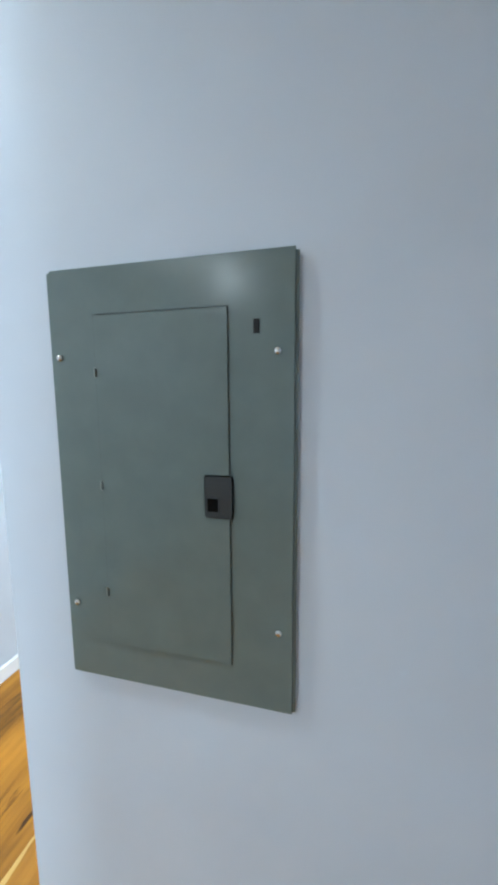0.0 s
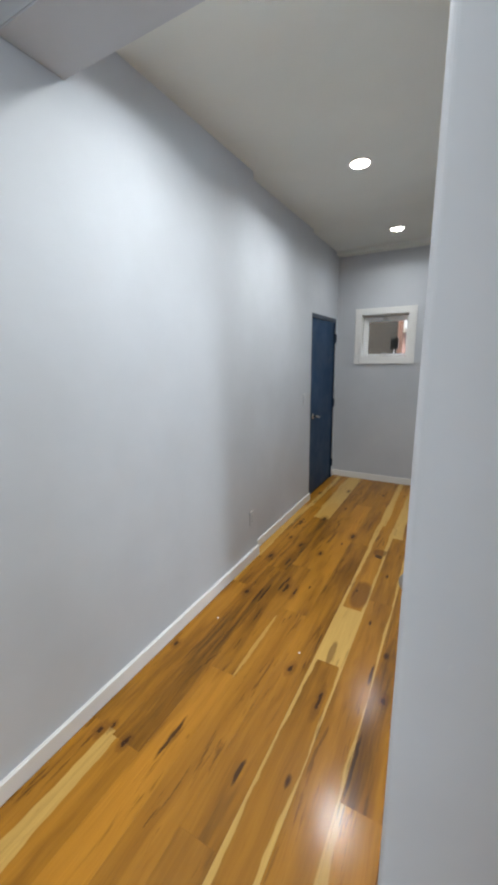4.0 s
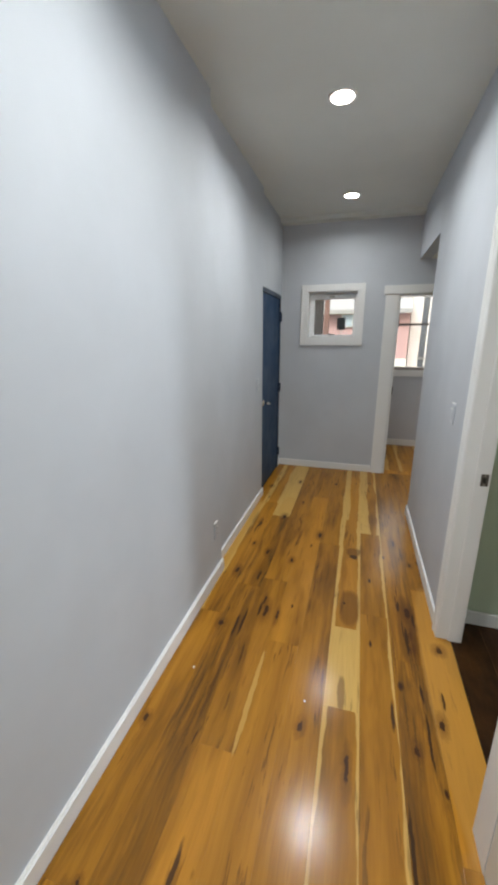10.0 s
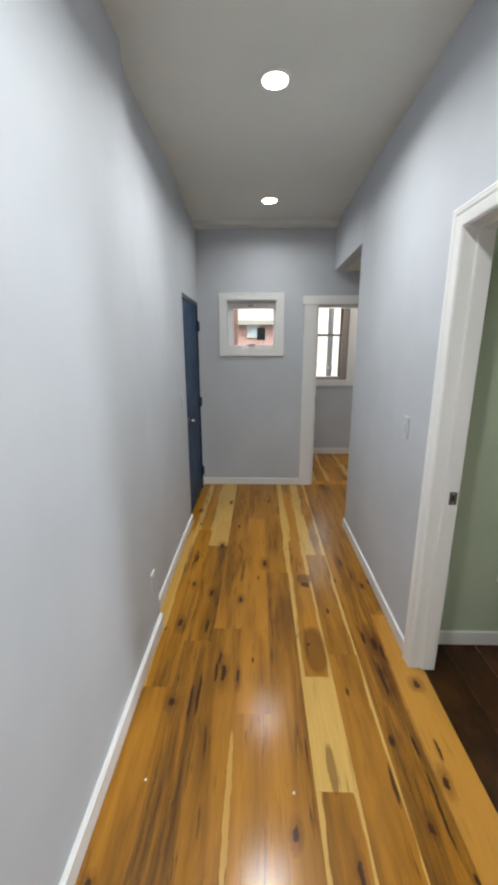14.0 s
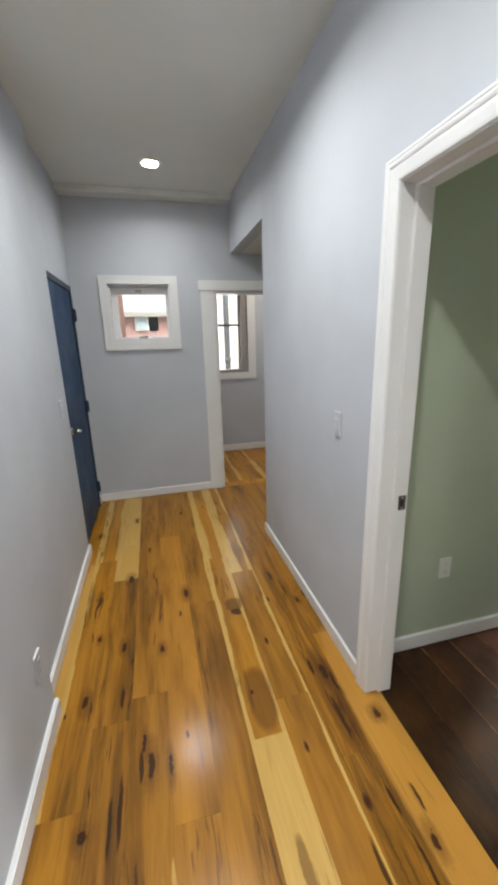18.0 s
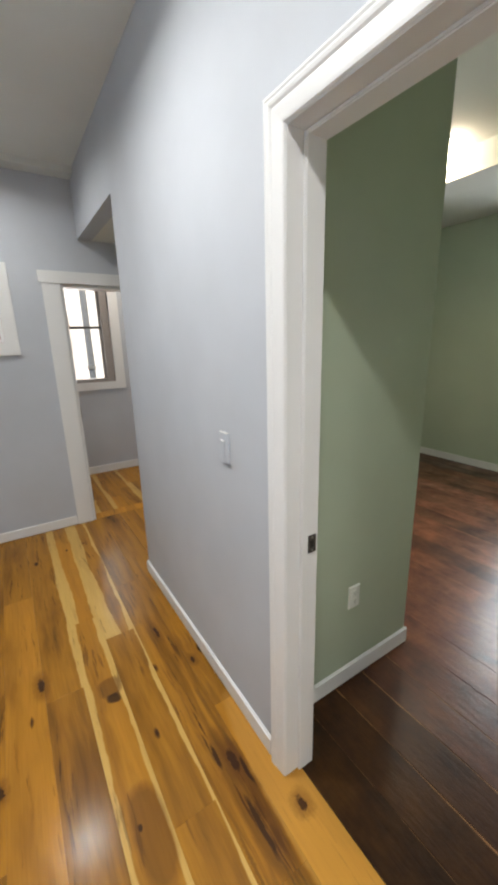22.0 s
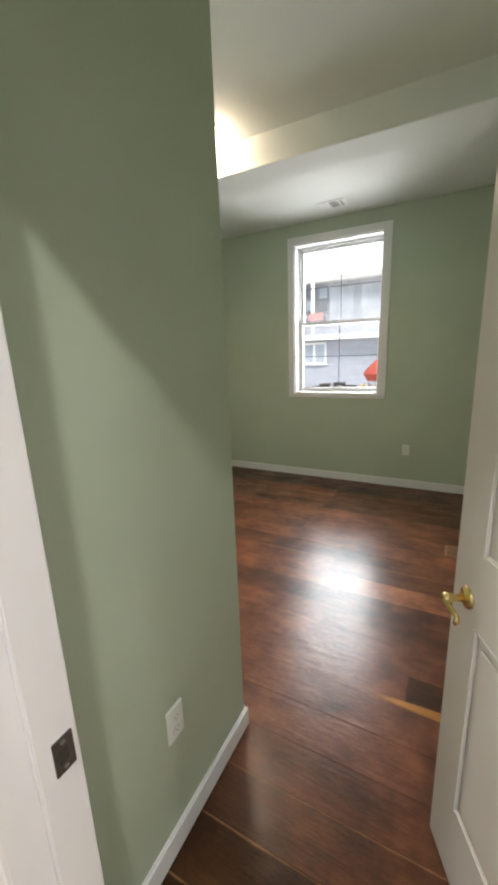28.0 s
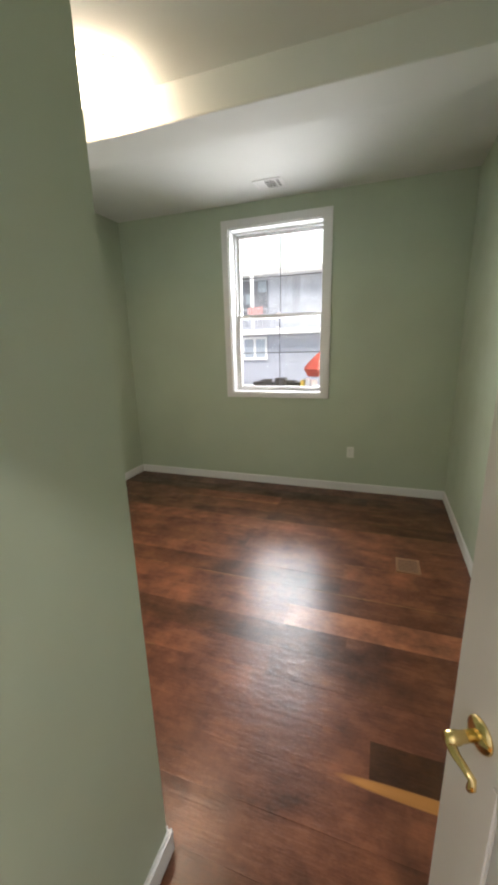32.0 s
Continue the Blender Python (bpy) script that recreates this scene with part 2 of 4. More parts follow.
    b.inputs["Coat Weight"].default_value, b.inputs["Coat Roughness"].default_value = 0.42, 0.185
    bump(m, b, mix(m, 0.5, fine, flow), 0.08, 0.002)
    link(m, b.inputs["Normal"].links[0].from_socket, b.inputs["Coat Normal"])
    return m


WALL = paint("grey_wall_paint", (0.505, 0.533, 0.576), 0.62, 0.05, 0.06, 0.3)
GREEN = paint("sage_wall_paint", (0.440, 0.512, 0.396), 0.42, 0.04)
CEILING = paint("ceiling_paint", (0.68, 0.70, 0.665), 0.75, 0.03, 0.1)
TRIM = paint("white_trim_paint", (0.75, 0.755, 0.75), 0.38, 0.03, 0.02, 0.5)
DOOR_WHITE = paint("white_door_paint", (0.67, 0.645, 0.595), 0.40, 0.02, 0.02, 0.5)
BLUE = paint("navy_door_paint", (0.013, 0.046, 0.11), 0.5, 0.12, 0.03, 0.25)
BLUE_FRAME = paint("dark_navy_frame_paint", (0.018, 0.034, 0.062), 0.4, 0.12, 0.03)
PANEL = plain("grey_green_enamel", (0.118, 0.146, 0.135), 0.21, 0.0, 0.05, 20, 0.4)
LATCH = plain("black_plastic", (0.018, 0.02, 0.022), 0.4)
HOLE = plain("dark_hole", (0.004, 0.004, 0.004), 0.8)
PIT = paint("deep_black_recess", (0.003, 0.003, 0.003), 0.9, 0.05, 0.02, 0.05)
CHROME = plain("satin_nickel", (0.62, 0.61, 0.59), 0.24, 1.0, 0.04)
KNOB = plain("aged_nickel", (0.40, 0.39, 0.37), 0.30, 1.0, 0.06)
BRASS = plain("polished_brass", (0.74, 0.57, 0.25), 0.16, 1.0, 0.06)
STEEL = plain("dull_steel", (0.42, 0.41, 0.39), 0.4, 1.0)
DARK_HINGE = plain("dark_hinge_metal", (0.03, 0.035, 0.045), 0.4, 0.8)
PLASTIC = plain("white_plastic", (0.76, 0.76, 0.74), 0.3, 0.0, 0.02)
VINYL = plain("white_vinyl", (0.78, 0.79, 0.8), 0.28, 0.0, 0.02)
GRILLE = plain("white_vent_enamel", (0.7, 0.7, 0.68), 0.4, 0.0, 0.03)
GLASS = pane_glass("window_glass")
LED = glow("downlight_lens", (1.0, 0.97, 0.92), 14.0)
LAMP_GLASS = glow("lamp_diffuser", (1.0, 0.85, 0.68), 5.6)
SUBFLOOR = plain("subfloor", (0.05, 0.03, 0.015), 0.8)
# broad knots of the corridor boards: x, y, half width, half length
KNOTS = [(-0.772, 0.97, 0.020, 0.06), (-0.690, -0.68, 0.015, 0.032), (-1.162, -1.381, 0.017, 0.028), (-1.304, -1.39, 0.016, 0.03), (-1.344, -0.822, 0.015, 0.026),
         (-0.107, -0.509, 0.016, 0.04), (-1.287, 0.318, 0.019, 0.05), (-0.938, 0.545, 0.017, 0.036), (-1.134, 0.607, 0.018, 0.045), (-0.997, -0.032, 0.017, 0.07),
         (-0.922, -0.05, 0.010, 0.06), (-0.047, -0.073, 0.022, 0.032), (-0.197, 1.0, 0.013, 0.06), (-0.106, 0.714, 0.014, 0.03), (-1.124, 1.228, 0.025, 0.05),
         (-0.494, -0.80, 0.012, 0.07), (-1.267, -1.345, 0.011, 0.02), (-0.224, -0.648, 0.013, 0.03), (-0.176, 0.18, 0.022, 0.055), (-1.025, 0.06, 0.012, 0.05),
         (-1.268, 0.702, 0.012, 0.03), (-1.111, 2.132, 0.016, 0.04), (-1.404, 1.925, 0.018, 0.04), (-1.223, -0.198, 0.02, 0.03), (-1.0, 1.581, 0.009, 0.03)]
# long dark checks along the grain
CHECKS = [(-0.168, -0.60, 0.0055, 0.13), (-1.001, -1.264, 0.008, 0.10), (-0.307, -0.521, 0.008, 0.07), (-0.201, -0.045, 0.009, 0.10), (-1.103, -0.152, 0.008, 0.11), (-0.279, -1.0, 0.007, 0.13), (-0.15, 0.12, 0.007, 0.06),
          (-0.226, 0.225, 0.008, 0.05), (-0.672, -1.25, 0.009, 0.05), (-0.171, -0.376, 0.006, 0.05), (-0.499, 0.71, 0.03, 0.03), (-0.85, 0.05, 0.006, 0.015), (-0.542, 0.166, 0.007, 0.015),
          (-1.137, -0.20, 0.007, 0.09), (-0.081, -0.388, 0.006, 0.04), (-1.123, 0.30, 0.008, 0.05), (-1.034, -0.026, 0.008, 0.06)]
# softer dark grain lines on the two rustic rows
GRAIN = [(-1.215 + 0.024 * k, -0.62 - 0.21 * math.sin(2.3 * k), 0.0055, 0.22 - 0.05 * (k % 3)) for k in range(6)] + [
         (-0.275 + 0.026 * k, -0.42 + 0.25 * math.cos(1.9 * k), 0.0048, 0.14 - 0.04 * (k % 2)) for k in range(5)]
HEARTS = [(-0.510, 0.135, 0.058, 0.165), (-0.530, -0.47, 0.018, 0.09), (-0.19, 0.05, 0.05, 0.28), (-0.50, 0.78, 0.05, 0.06)]
GOLDEN = [(-0.052, -0.28, 0.09, 0.72)]
PALE = [(-0.931, -0.60, 0.011, 0.27), (-1.14, 1.45, 0.06, 0.24), (-1.41, 0.7, 0.03, 0.8)]


def marks(m, c, rows, colour, soft, warp, k):
    """Ovals on the floor with wavering outlines."""
    flat = node(m, "ShaderNodeSeparateXYZ")
    link(m, warp, flat.inputs[0])
    for x, y, rx, ry in rows:
        dx = maths(m, "MULTIPLY_ADD", flat.outputs["X"], 1 / rx, -x / rx)
        dy = maths(m, "MULTIPLY_ADD", flat.outputs["Y"], 1 / ry, -y / ry)
        d = maths(m, "ADD", maths(m, "POWER", maths(m, "ABSOLUTE", dx), 2.4), maths(m, "POWER", maths(m, "ABSOLUTE", dy), 2.4))
        f = maths(m, "MULTIPLY_ADD", d, -1.0 / soft, 1.0 / soft + 0.5)
        f = maths(m, "MULTIPLY", maths(m, "MINIMUM", maths(m, "MAXIMUM", f, 0.0), 1.0), k)
        c = mix(m, f, c, colour)
    return c


def warped_place(m):
    g = node(m, "ShaderNodeNewGeometry")
    n = node(m, "ShaderNodeTexNoise", Scale=16.0, Detail=4.0)
    s = node(m, "ShaderNodeVectorMath")
    s.operation = "MULTIPLY_ADD"
    s.inputs[1].default_value, s.inputs[2].default_value = (0.016, 0.05, 0), (-0.008, -0.025, 0)
    a = node(m, "ShaderNodeVectorMath")
    a.operation = "ADD"
    rag, rags, both = node(m, "ShaderNodeTexNoise", Scale=70.0, Detail=3.0), node(m, "ShaderNodeVectorMath"), node(m, "ShaderNodeVectorMath")
    rags.operation, both.operation = "MULTIPLY_ADD", "ADD"
    rags.inputs[1].default_value, rags.inputs[2].default_value = (0.016, 0.04, 0), (-0.008, -0.02, 0)
    link(m, g.outputs["Position"], n.inputs["Vector"])
    link(m, g.outputs["Position"], rag.inputs["Vector"])
    link(m, rag.outputs["Color"], rags.inputs[0])
    link(m, n.outputs["Color"], s.inputs[0])
    link(m, s.outputs[0], a.inputs[0])
    link(m, g.outputs["Position"], a.inputs[1])
    link(m, a.outputs[0], both.inputs[0])
    link(m, rags.outputs[0], both.inputs[1])
    return both.outputs[0], a.outputs[0]


def floor_marks(m):
    b = m.node_tree.nodes["Principled BSDF"]
    wire = b.inputs["Base Color"].links[0]
    c = wire.from_socket
    place, smooth = warped_place(m)
    c = marks(m, c, PALE, (0.52, 0.30, 0.072), 0.25, smooth, 0.85)
    c = marks(m, c, GOLDEN, (0.48, 0.25, 0.055), 0.3, smooth, 0.5)
    c = marks(m, c, HEARTS, (0.10, 0.036, 0.005), 0.7, smooth, 0.62)
    c = marks(m, c, [(x, y, 1.7 * rx, 1.5 * ry) for x, y, rx, ry in KNOTS], (0.10, 0.034, 0.006), 1.4, place, 0.45)
    c = marks(m, c, [(x, y, 0.66 * rx, 0.75 * ry) for x, y, rx, ry in KNOTS], (0.034, 0.011, 0.004), 0.9, place, 0.92)
    c = marks(m, c, GRAIN, (0.06, 0.026, 0.007), 1.2, place, 0.45)
    c = marks(m, c, CHECKS, (0.030, 0.011, 0.004), 1.0, smooth, 0.9)
    link(m, c, b.inputs["Base Color"])
    return m


WOOD = ((0.372, 0.164, 0.0152), (0.140, 0.056, 0.0068), (0.58, 0.36, 0.10), (0.040, 0.013, 0.004), 0.158, 0.42)
HICKORY = floor_marks(rustic_boards("hickory_boards", *WOOD))
HICKORY_REAR = rustic_boards("hickory_boards_rear", *WOOD)


# bare sapwood left along a bedroom board
WEDGES = [(1.262, -0.74, 0.024, 0.44)]


def stained_boards(name):
    """Dark red-brown stained planks: blotchy stain, satin finish; the object's colour gives tone (blue) and bare wood
    on an edge (red, green).
    """
    m, b = shader(name, 0.36, 0, 0.08)
    info, tint, t = node(m, "ShaderNodeObjectInfo"), node(m, "ShaderNodeSeparateColor"), node(m, "ShaderNodeTexCoord")
    link(m, info.outputs["Color"], tint.inputs[0])
    g = node(m, "ShaderNodeNewGeometry")
    seed = node(m, "ShaderNodeVectorMath")
    seed.operation = "MULTIPLY_ADD"
    seed.inputs[1].default_value = (1, 1, 1)
    link(m, g.outputs["Position"], seed.inputs[0])
    off = node(m, "ShaderNodeCombineXYZ")
    link(m, maths(m, "MULTIPLY", info.outputs["Random"], 23.0), off.inputs["Z"])
    link(m, off.outputs[0], seed.inputs[2])

    def stretched(source, sx, sy):
        s = node(m, "ShaderNodeMapping")
        s.inputs["Scale"].default_value = (sx, sy, 1)
        link(m, source, s.inputs["Vector"])
        return s.outputs[0]

    cloud = noise_of(m, g.outputs["Position"], 4.2, 6, 0.68)
    blot = noise_of(m, stretched(seed.outputs[0], 9, 3), 1.0, 5, 0.65)
    fine = noise_of(m, stretched(seed.outputs[0], 110, 5), 1.0, 4, 0.65)
    c = ramp(m, mix(m, 0.42, cloud, blot), [(0.34, (0.050, 0.017, 0.0095)), (0.5, (0.148, 0.050, 0.025)), (0.66, (0.280, 0.098, 0.048))])
    c = mix(m, 0.24, c, ramp(m, fine, [(0.3, (0.35, 0.32, 0.3)), (0.65, (1.1, 1.1, 1.1))]), "MULTIPLY")
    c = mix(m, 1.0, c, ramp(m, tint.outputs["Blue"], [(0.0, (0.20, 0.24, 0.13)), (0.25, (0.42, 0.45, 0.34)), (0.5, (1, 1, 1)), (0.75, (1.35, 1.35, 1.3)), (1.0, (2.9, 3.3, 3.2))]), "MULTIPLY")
    across = node(m, "ShaderNodeSeparateXYZ")
    link(m, t.outputs["Object"], across.inputs[0])
    side = maths(m, "DIVIDE", across.outputs["X"], 0.087)
    wob = maths(m, "MULTIPLY", maths(m, "SUBTRACT", blot, 0.5), 0.35)
    bare = 0.0
    for col, sign in (("Red", -1.0), ("Green", 1.0)):
        e = maths(m, "ADD", maths(m, "ADD", maths(m, "MULTIPLY", side, sign), wob), maths(m, "MULTIPLY_ADD", tint.outputs[col], 2.0, -1.0))
        e = maths(m, "MULTIPLY", maths(m, "MULTIPLY_ADD", e, 12.0, 0.5), maths(m, "GREATER_THAN", tint.outputs[col], 0.004))
        bare = maths(m, "MAXIMUM", bare, maths(m, "MINIMUM", maths(m, "MAXIMUM", e, 0.0), 1.0))
    c = mix(m, maths(m, "MULTIPLY", bare, 0.7), c, (0.38, 0.19, 0.075))
    c = marks(m, c, WEDGES, (0.50, 0.22, 0.06), 0.5, g.outputs["Position"], 0.9)
    link(m, c, b.inputs["Base Color"])
    link(m, ramp(m, mix(m, 0.5, cloud, blot), [(0.36, (0.55, 0.55, 0.55)), (0.64, (0.28, 0.28, 0.28))]), b.inputs["Roughness"])
    # the coat thins on darker-toned boards
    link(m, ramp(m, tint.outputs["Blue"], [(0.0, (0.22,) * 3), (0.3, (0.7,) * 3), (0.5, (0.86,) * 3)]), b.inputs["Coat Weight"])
    b.inputs["Coat Roughness"].default_value = 0.225
    waves = noise_of(m, stretched(g.outputs["Position"], 34, 13), 1.0, 5, 0.65)
    bump(m, b, mix(m, 0.6, fine, waves), 0.42, 0.008)
    film = node(m, "ShaderNodeBump", Strength=0.42, Distance=0.005)
    link(m, waves, film.inputs["Height"])
    link(m, film.outputs["Normal"], b.inputs["Coat Normal"])
    return m


WALNUT = stained_boards("dark_stained_boards")
SAGE_PLATE = plain("sage_white_plastic", (0.72, 0.745, 0.69), 0.35, 0.0, 0.02)
STRIKE = plain("tarnished_steel", (0.16, 0.15, 0.14), 0.42, 1.0, 0.15)


# ---- building blocks ----
def box(bm, x0, x1, y0, y1, z0, z1):
    vs = [bm.verts.new((x, y, z)) for x in (x0, x1) for y in (y0, y1) for z in (z0, z1)]
    for f in ((0, 1, 3, 2), (4, 6, 7, 5), (0, 4, 5, 1), (2, 3, 7, 6), (0, 2, 6, 4), (1, 5, 7, 3)):
        bm.faces.new([vs[i] for i in f])
    return vs


def rounded(bm, width=0.003, segments=2):
    bmesh.ops.bevel(bm, geom=bm.edges[:] , offset=width, segments=segments, affect="EDGES", clamp_overlap=True)
    return bm


def boxes(*rows, bevel=0.0, segments=2):
    bm = bmesh.new()
    for row in rows:
        box(bm, *row)
    if bevel:
        rounded(bm, bevel, segments)
    return bm


def disc(bm, m, radius, depth, n=24, top=None):
    bmesh.ops.create_cone(bm, cap_ends=True, segments=n, radius1=radius, radius2=radius if top is None else top, depth=depth, matrix=m)
    return bm


def lathe(profile, n=24, m=None):
    """A turned shape: profile rows of radius and height, about z."""
    bm = bmesh.new()
    rings = [[bm.verts.new((r * math.cos(2 * math.pi * k / n), r * math.sin(2 * math.pi * k / n), z)) for k in range(n)] for r, z in profile]
    for a, b in zip(rings, rings[1:]):
        for k in range(n):
            bm.faces.new((a[k], a[(k + 1) % n], b[(k + 1) % n], b[k]))
    bm.faces.new(rings[0][::-1])
    bm.faces.new(rings[-1])
    if m is not None:
        bm.transform(m)
    return bm


def sweep(points, radii, n=12):
    """A tube along points with a radius at each."""
    bm = bmesh.new()
    rings = []
    for k, (p, r) in enumerate(zip(points, radii)):
        p = Vector(p)
        d = (Vector(points[min(k + 1, len(points) - 1)]) - Vector(points[max(k - 1, 0)])).normalized()
        a = d.orthogonal().normalized() if not rings else (side - d * side.dot(d)).normalized()
        side = a
        b = d.cross(a)
        rings.append([bm.verts.new(p + r * (math.cos(2 * math.pi * j / n) * a + math.sin(2 * math.pi * j / n) * b)) for j in range(n)])
    for a, b in zip(rings, rings[1:]):
        for j in range(n):
            bm.faces.new((a[j], a[(j + 1) % n], b[(j + 1) % n], b[j]))
    bm.faces.new(rings[0][::-1])
    bm.faces.new(rings[-1])
    return bm


def part(name, bm, material, parent=None, label="", smooth=False):
    bmesh.ops.recalc_face_normals(bm, faces=bm.faces[:])
    me = bpy.data.meshes.new(name)
    bm.to_mesh(me)
    bm.free()
    me.materials.append(material)
    if smooth:
        for p in me.polygons:
            p.use_smooth = True
    ob = new(name, me)
    ob.parent = parent
    if label:
        ob["label"] = label
    return ob


def thing(name, m, label, category, group=""):
    ob = new(name)
    ob.empty_display_size = 0.1
    ob.matrix_world = m
    return tagged(ob, label, category, group)


def structure(name, bm, material, label, category):
    return tagged(part(name, bm, material), label, category, kind="structure")


# ---- walls, floors and ceilings ----
EAST, EAST_IN = -0.033, 0.072
structure("wall_west", boxes((-1.58, -1.40, -6.3, 0.30, 0, CEIL), (-1.60, -1.452, 0.30, 1.655, 0, CEIL), (-1.64, -1.488, 1.655, 1.72, 0, CEIL),
          (-1.64, -1.488, 2.58, 2.70, 0, CEIL), (-1.64, -1.488, 1.72, 2.58, 2.05, CEIL)), WALL, "pale grey painted plaster wall with two shallow steps", "wall")
NY = 2.70
structure("wall_north", boxes((-1.64, -1.183, NY, NY + 0.13, 0, CEIL), (-1.183, -0.628, NY, NY + 0.13, 0, 1.588), (-1.183, -0.628, NY, NY + 0.13, 2.090, CEIL),
          (-0.628, -0.20, NY, NY + 0.13, 0, CEIL), (-0.20, 0.60, NY, NY + 0.13, 2.035, CEIL), (0.60, 1.15, NY, NY + 0.13, 0, CEIL)),
          WALL, "grey painted end wall with a small window and a doorway", "wall")
structure("wall_east", boxes((EAST, EAST_IN, -1.60, -1.585, 0, CEIL), (EAST, EAST_IN, -1.585, -0.985, 2.035, CEIL), (EAST, EAST_IN, -0.985, -0.85, 0, CEIL),
          (EAST, EAST_IN, -0.85, 0.032, 2.05, CEIL), (EAST, EAST_IN, 0.032, 1.60, 0, CEIL), (EAST, EAST_IN, 1.60, NY, 2.375, CEIL)),
          WALL, "pale grey painted corridor wall with doorways", "wall")
PX, PY = -0.088, -1.750
divider = boxes((PX, 4.2, PY, -1.60, 0, CEIL))
bmesh.ops.bevel(divider, geom=[e for e in divider.edges if all(abs(v.co.x - PX) < 1e-4 for v in e.verts) and abs(e.verts[0].co.z - e.verts[1].co.z) > 1.0], offset=0.011, segments=5, profile=0.5, affect="EDGES")
structure("wall_divider", divider, WALL, "grey painted partition wall with a rounded free end", "wall")
structure("header", boxes((-1.40, EAST, -1.388, -1.145, 2.592, CEIL + 0.02), bevel=0.004), WALL, "grey painted boxed beam across the corridor ceiling", "beam")
structure("wall_alcove", boxes((1.02, 1.15, 1.47, NY, 0, CEIL), (EAST_IN, 1.02, 1.47, 1.60, 0, CEIL)), WALL, "grey painted wall of a side recess", "wall")
# unseen walls, added to keep the front daylight off the panel wall
structure("wall_front_closet", boxes((1.05, 1.17, -3.05, PY, 0, CEIL), (1.17, 4.2, -3.05, -2.93, 0, CEIL)), WALL, "plain grey walls added out of view to block the front daylight", "wall")
structure("wall_back", boxes((-1.58, 3.45, -6.45, -6.3, 0, CEIL), (4.03, 4.2, -6.45, -6.3, 0, CEIL), (3.45, 4.03, -6.45, -6.3, 0, 0.78), (3.45, 4.03, -6.45, -6.3, 2.12, CEIL), (4.2, 4.35, -6.45, -1.60, 0, CEIL)), WALL, "plain grey painted walls of the front room", "wall")
SX, SY, GN, GS, GX = 0.878, 0.194, 2.46, -0.98, 4.05
structure("wall_stub", boxes((EAST_IN, SX, SY, 0.31, 0, CEIL), (SX - 0.115, SX, 0.31, GN, 0, CEIL)), GREEN, "sage green painted wall beside the bedroom door", "wall")
structure("wall_bedroom_south", boxes((EAST_IN + 0.004, GX, GS - 0.12, GS, 0, CEIL)), GREEN, "sage green painted bedroom wall behind the open door", "wall")
structure("wall_bedroom_north", boxes((SX - 0.115, GX, GN, GN + 0.12, 0, CEIL)), GREEN, "sage green painted bedroom wall", "wall")
structure("wall_bedroom_west", boxes((EAST_IN, EAST_IN + 0.004, GS - 0.12, -0.85, 0, CEIL), (EAST_IN, EAST_IN + 0.004, 0.032, SY, 0, CEIL), (EAST_IN, EAST_IN + 0.004, -0.85, 0.032, 2.05, CEIL)),
          GREEN, "sage green painted bedroom wall round the door", "wall")
WY0, WY1, WZ0, WZ1 = 0.218, 1.186, 1.012, 2.622
WX = GX + 0.24
structure("wall_window", boxes((GX, WX, GS - 0.12, WY0, 0, CEIL), (GX, WX, WY1, GN + 0.12, 0, CEIL), (GX, WX, WY0, WY1, 0, WZ0), (GX, WX, WY0, WY1, WZ1, CEIL)),
          GREEN, "sage green painted wall with a tall sash window", "wall")
RY = 4.073
structure("wall_rear_room", boxes((-0.60, -0.33, RY, RY + 0.15, 0, CEIL), (0.47, 1.75, RY, RY + 0.15, 0, CEIL), (-0.33, 0.47, RY, RY + 0.15, 0, 1.12), (-0.33, 0.47, RY, RY + 0.15, 2.36, CEIL),
          (-0.60, -0.46, NY + 0.13, RY, 0, CEIL), (1.62, 1.75, NY, RY, 0, CEIL), (1.15, 1.62, NY, NY + 0.13, 0, CEIL)), WALL, "grey painted walls of the rear room", "wall")
structure("ceiling", boxes((-1.79, 4.35, -6.45, NY + 0.13, CEIL, CEIL + 0.14), (-0.60, 1.75, NY + 0.13, RY + 0.15, CEIL, CEIL + 0.14)), CEILING, "flat off-white painted ceiling", "ceiling")
structure("ceiling_recess", boxes((EAST_IN, 1.02, 1.60, NY, 2.375, 2.47)), CEILING, "low painted ceiling of the side recess", "ceiling")
structure("beam", boxes((2.285, 2.564, GS, GN, 2.655, CEIL + 0.02), bevel=0.004), CEILING, "boxed painted ceiling beam across the bedroom", "beam")
structure("cornice", boxes((-1.488, EAST, 2.56, NY, 2.787, CEIL + 0.02), bevel=0.004), CEILING, "narrow white trim where end wall meets ceiling", "trim")

structure("floor_closet", boxes((EAST_IN, 4.2, -1.6, GS - 0.12, -0.08, -0.004)), SUBFLOOR, "dark closet subfloor behind the partition", "floor")
hall_floor = structure("floor", boxes((-1.64, 0.03, -6.3, NY, -0.10, -0.012), (0.03, 4.2, -6.3, -1.60, -0.10, -0.012), (0.03, 1.02, 1.60, NY, -0.10, -0.012), (-0.46, 1.62, NY, RY, -0.10, -0.012)),
          SUBFLOOR, "golden hickory plank floor with knots and pale sapwood", "floor")
dark_floor = structure("floor_bedroom", boxes((0.03, GX, GS - 0.12, 0.31, -0.10, -0.012), (SX - 0.115, GX, 0.31, GN, -0.10, -0.012)), SUBFLOOR, "dark stained wide plank bedroom floor with satin shine", "floor")


def baseboard(rows, label="white painted baseboard with a rounded top"):
    for row in rows:
        structure("baseboard", boxes(row, bevel=0.006, segments=3), TRIM, label, "baseboard")


